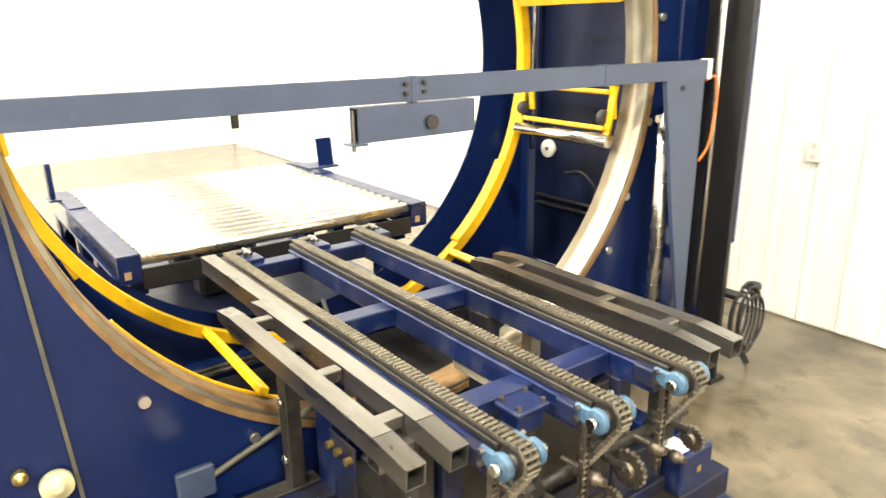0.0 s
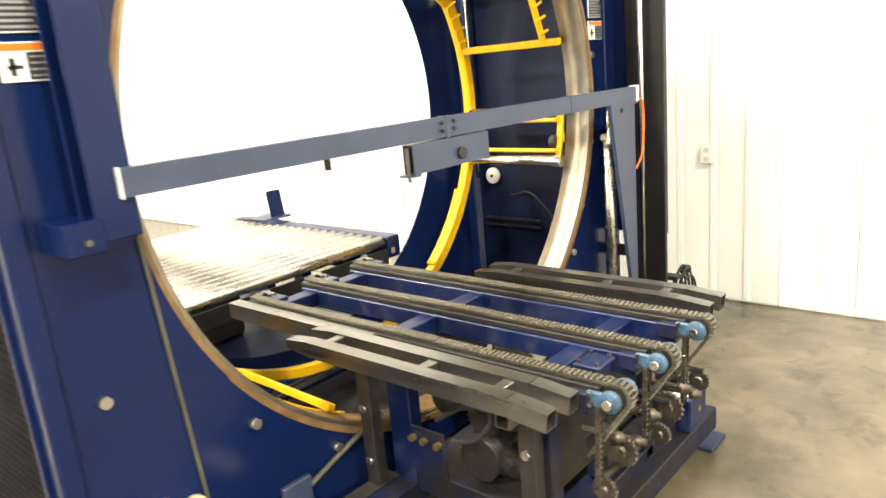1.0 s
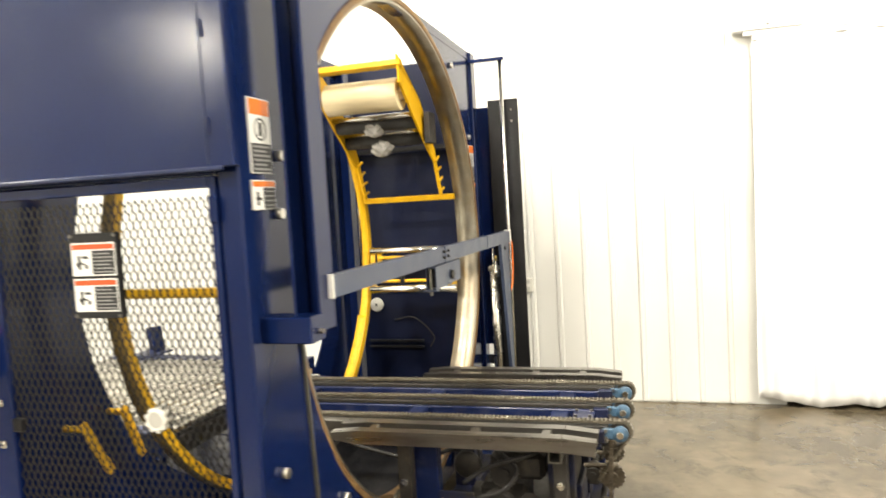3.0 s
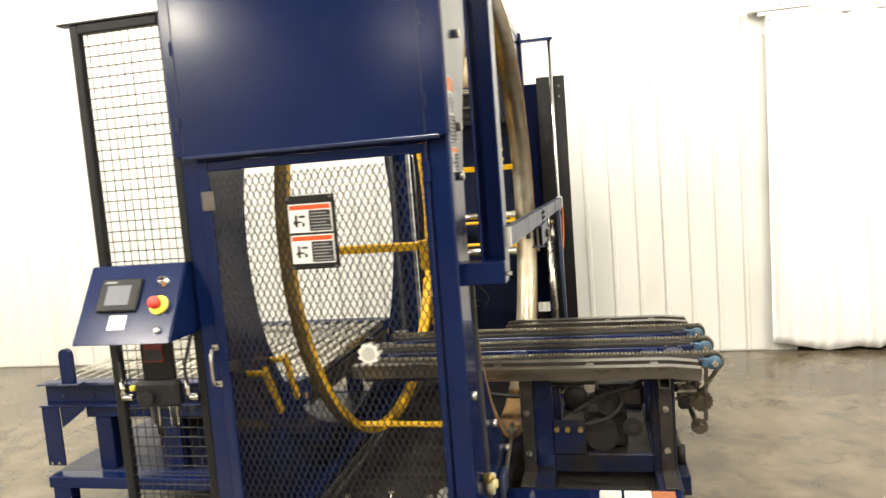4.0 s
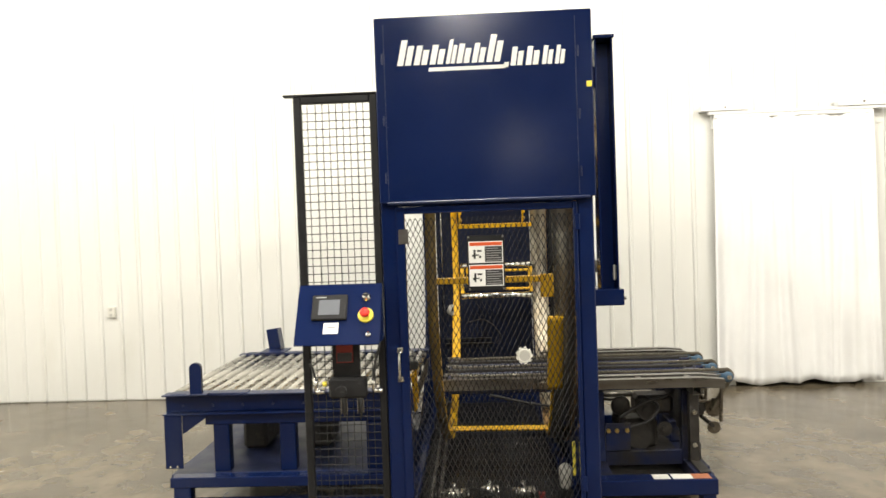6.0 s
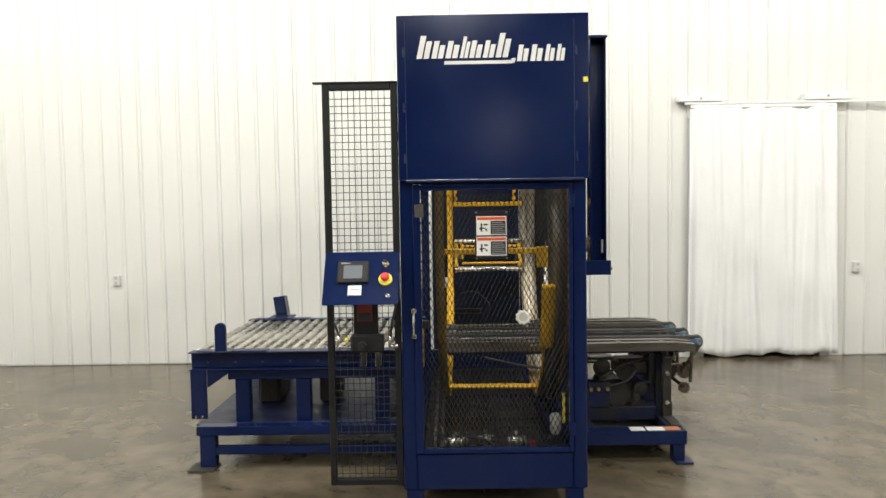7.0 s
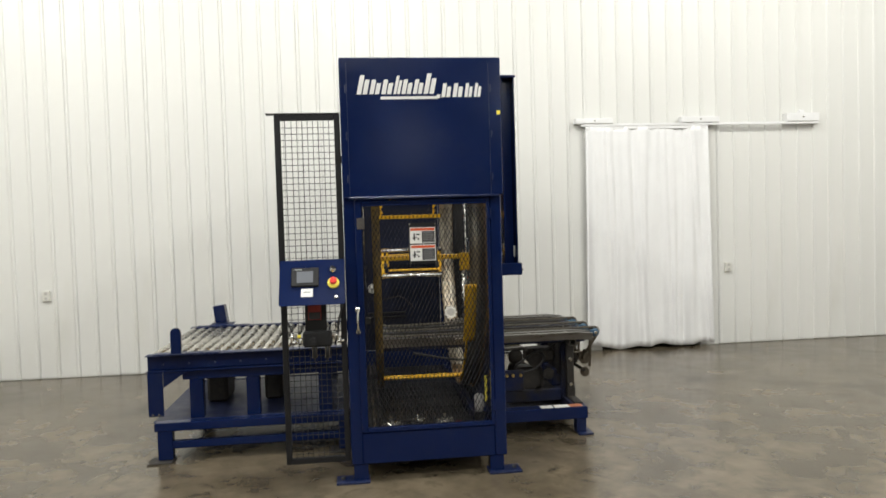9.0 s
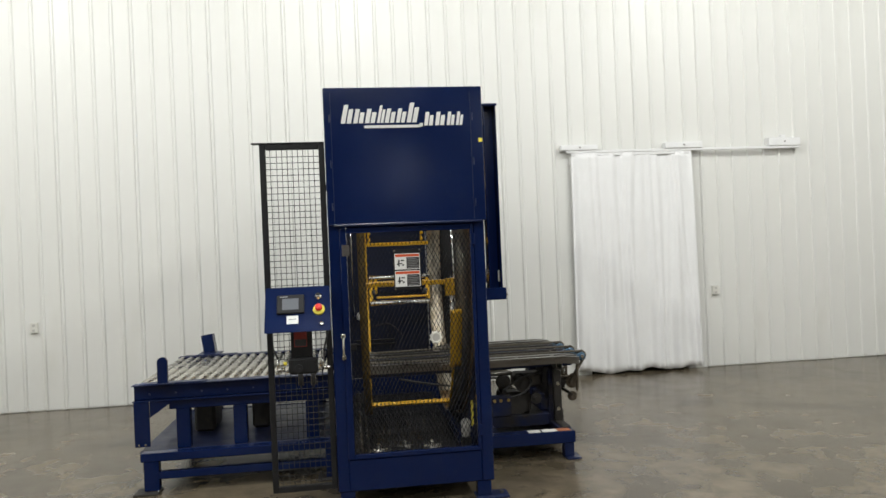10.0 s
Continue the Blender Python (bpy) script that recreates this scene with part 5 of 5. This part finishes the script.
lathe(bm, (0.31, 1.03, 0.50), (0.31, 1.06, 0.50), [(0, 0.005), (0, 0.05), (0.4, 0.058), (1, 0.05), (1, 0.005)], 20)
box(bm, 0.40, 0.62, 1.05, 1.20, 0.44, 0.55, c=0.02)
part("gearbox", bm, greasy, cc)
part("motor_tray", B(0.21, 0.64, 1.03, 1.55, 0.215, 0.225), greasy, cc)
part("junction_box", B(0.26, 0.42, 1.37, 1.47, 0.50, 0.585, c=0.005), tan_box, cc, "beige junction box")
part("white_cap", R((0.22, 1.42, 0.56), (0.22, 1.42, 0.615), 0.018, 12), outlet_white, cc)
ac = bmesh.new()
rod(ac, (0.05, 1.16, 0.54), (0.40, 1.16, 0.54), 0.018, 12)
rod(ac, (0.40, 1.16, 0.54), (0.52, 1.16, 0.54), 0.008, 8)
part("lift_cylinder", ac, steel, cc)
for pts in ([(0.30, 1.10, 0.52), (0.20, 1.20, 0.50), (0.05, 1.18, 0.46), (-0.2, 1.22, 0.48), (-0.45, 1.30, 0.52)], [(0.45, 1.05, 0.55), (0.52, 1.0, 0.50), (0.46, 0.99, 0.42), (0.34, 1.0, 0.38)], [(0.3, 1.0, 0.44), (0.42, 0.985, 0.52), (0.56, 1.0, 0.56), (0.62, 1.05, 0.58)]):
    bm = bmesh.new()
    pipe(bm, pts, 0.009, 8)
    part("hose", bm, rubber, cc)
gv = bmesh.new()
rod(gv, (0.775, 1.12, 0.15), (0.775, 1.12, 0.24), 0.020, 12)
part("drain_valve", gv, greasy, cc)


def support_rails(y0, y1, x0, x1, name_label):
    """Pair of bare steel box tubes, chamfered at both ends, joined by short spacers."""
    o = thing("support_rail", ((x0 + x1) / 2, (y0 + y1) / 2, 0.0), name_label, "support rail", "steel support rails")
    for y in (y0, y1):
        bm = bmesh.new()
        w, zt, zb = 0.024, 0.700, 0.648
        square_tube(bm, (x0 + 0.10, y, (zt + zb) / 2), (x1 - 0.12, y, (zt + zb) / 2), 2 * w, zt - zb)
        square_tube(bm, (x1 - 0.12, y, (zt + zb) / 2), (x1, y, (zt + zb) / 2 - 0.012), 2 * w, zt - zb)
        prism(bm, [(x0, zb + 0.014), (x0 + 0.10, zb), (x0 + 0.10, zt), (x0, zt - 0.010)], "y", y - w, y + w)
        part("tube", bm, steel, o)
    for x in (x0 + 0.14, x0 + 0.55, x1 - 0.20):
        part("spacer", B(x, x + 0.035, y0 + 0.0245, y1 - 0.0245, 0.663, 0.696, c=0.003), steel, o)
    return o


near = support_rails(0.838, 0.945, -0.18, 0.842, "pair of bare steel box tubes beside the chains")
for x, yl in ((0.098, 0.880), (0.700, 0.920)):
    l = part("leg", B(x - 0.027, x + 0.027, yl, yl + 0.045, 0.18, 0.648, c=0.003), greasy, near, "dark dusty steel leg")
    for z in (0.482, 0.294):
        part("bolt", R((x, yl + 0.001, z), (x, yl - 0.011, z), 0.014, 10), roller_zinc, l)
    part("sill", B(x - 0.03, x + 0.03, 0.736, 0.972, 0.1955, 0.205), greasy, near)
part("short_tube", square_tube(bmesh.new(), (0.694, 0.83, 0.624), (0.694, 0.955, 0.624), 0.046, 0.046), steel, near)
far = support_rails(1.742, 1.848, -0.086, 0.895, "pair of bare steel box tubes beside the chains")
for x in (0.15, 0.70):
    part("leg", B(x - 0.025, x + 0.025, 1.78, 1.83, 0.195, 0.648, c=0.003), steel, far)

for x in (-0.785, -0.742):
    part("guide_bar", B(x, x + 0.018, 0.30, 2.50, 0.205, 0.222), steel, wrapper)
part("guide_bar_seat", B(-0.80, -0.71, 0.30, 0.34, 0.125, 0.205), greasy, wrapper)
part("guide_bar_seat", B(-0.80, -0.71, 2.46, 2.50, 0.125, 0.205), greasy, wrapper)
# inside the front of the wrapper: pan, regulator parts and hoses on the floor pan
kit = thing("pneumatic_kit", (-0.5, 0.56, 0.125), "chrome valves and black hoses lying on the base pan", "air fittings")
for x, y, l in ((-0.75, 0.56, 0.17), (-0.53, 0.60, 0.10), (-0.36, 0.57, 0.12)):
    bm = bmesh.new()
    rod(bm, (x, y, 0.165), (x + l, y + 0.02, 0.165), 0.030, 12)
    rod(bm, (x + l * 0.5, y + 0.01, 0.165), (x + l * 0.5, y + 0.01, 0.225), 0.014, 10)
    valve = part("valve", bm, roller_zinc, kit)
    for r_ in range(5):
        part("rib", R((x + l * (0.1 + 0.2 * r_), y - 0.004, 0.165), (x + l * (0.1 + 0.2 * r_) + 0.008, y - 0.003, 0.165), 0.036, 12), roller_zinc, valve)
    part("bracket", B(x + 0.02, x + l - 0.02, y - 0.02, y + 0.03, 0.125, 0.145), greasy, kit)
bm = bmesh.new()
pipe(bm, [(-0.60, 0.56, 0.19), (-0.54, 0.52, 0.21), (-0.46, 0.50, 0.19), (-0.40, 0.46, 0.15), (-0.30, 0.45, 0.135)], 0.008, 8)
part("hose", bm, rubber, kit)
bm = bmesh.new()
lathe(bm, (-0.125, 0.16, 0.34), (-0.125, 0.16, 0.455), [(0, 0.022), (0.1, 0.030), (0.8, 0.032), (0.92, 0.024), (1, 0.010)], 18)
part("filter_bowl", bm, socket_grey, kit, "pale grey plastic filter bowl")
part("bowl_stand", B(-0.155, -0.095, 0.13, 0.19, 0.125, 0.34, c=0.004), black, kit)
part("orange_clip", B(-0.22, -0.185, 0.56, 0.58, 0.125, 0.17), dark_red, kit)
part("warning_strip", B(-0.10, -0.085, 0.085, 0.09, 0.42, 0.58), yellow_label, kit)
for x, y0, y1 in ((-0.835, 0.265, 0.379), (-0.842, 0.469, 0.552)):
    wedge = thing("drive_arm", (x, y0, 0.66), "dull yellow swing link beside the ring", "machine link", "yellow swing links")
    bm = bmesh.new()
    a, b_ = Vector((x, y0, 0.875)), Vector((x, y1, 0.669))
    square_tube(bm, a, b_, 0.030, 0.014, 0.003, (1, 0, 0))
    rod(bm, (W0 + 0.008, y0, 0.86), (x + 0.01, y0, 0.86), 0.012, 10)
    part("link", bm, yellow, wedge)
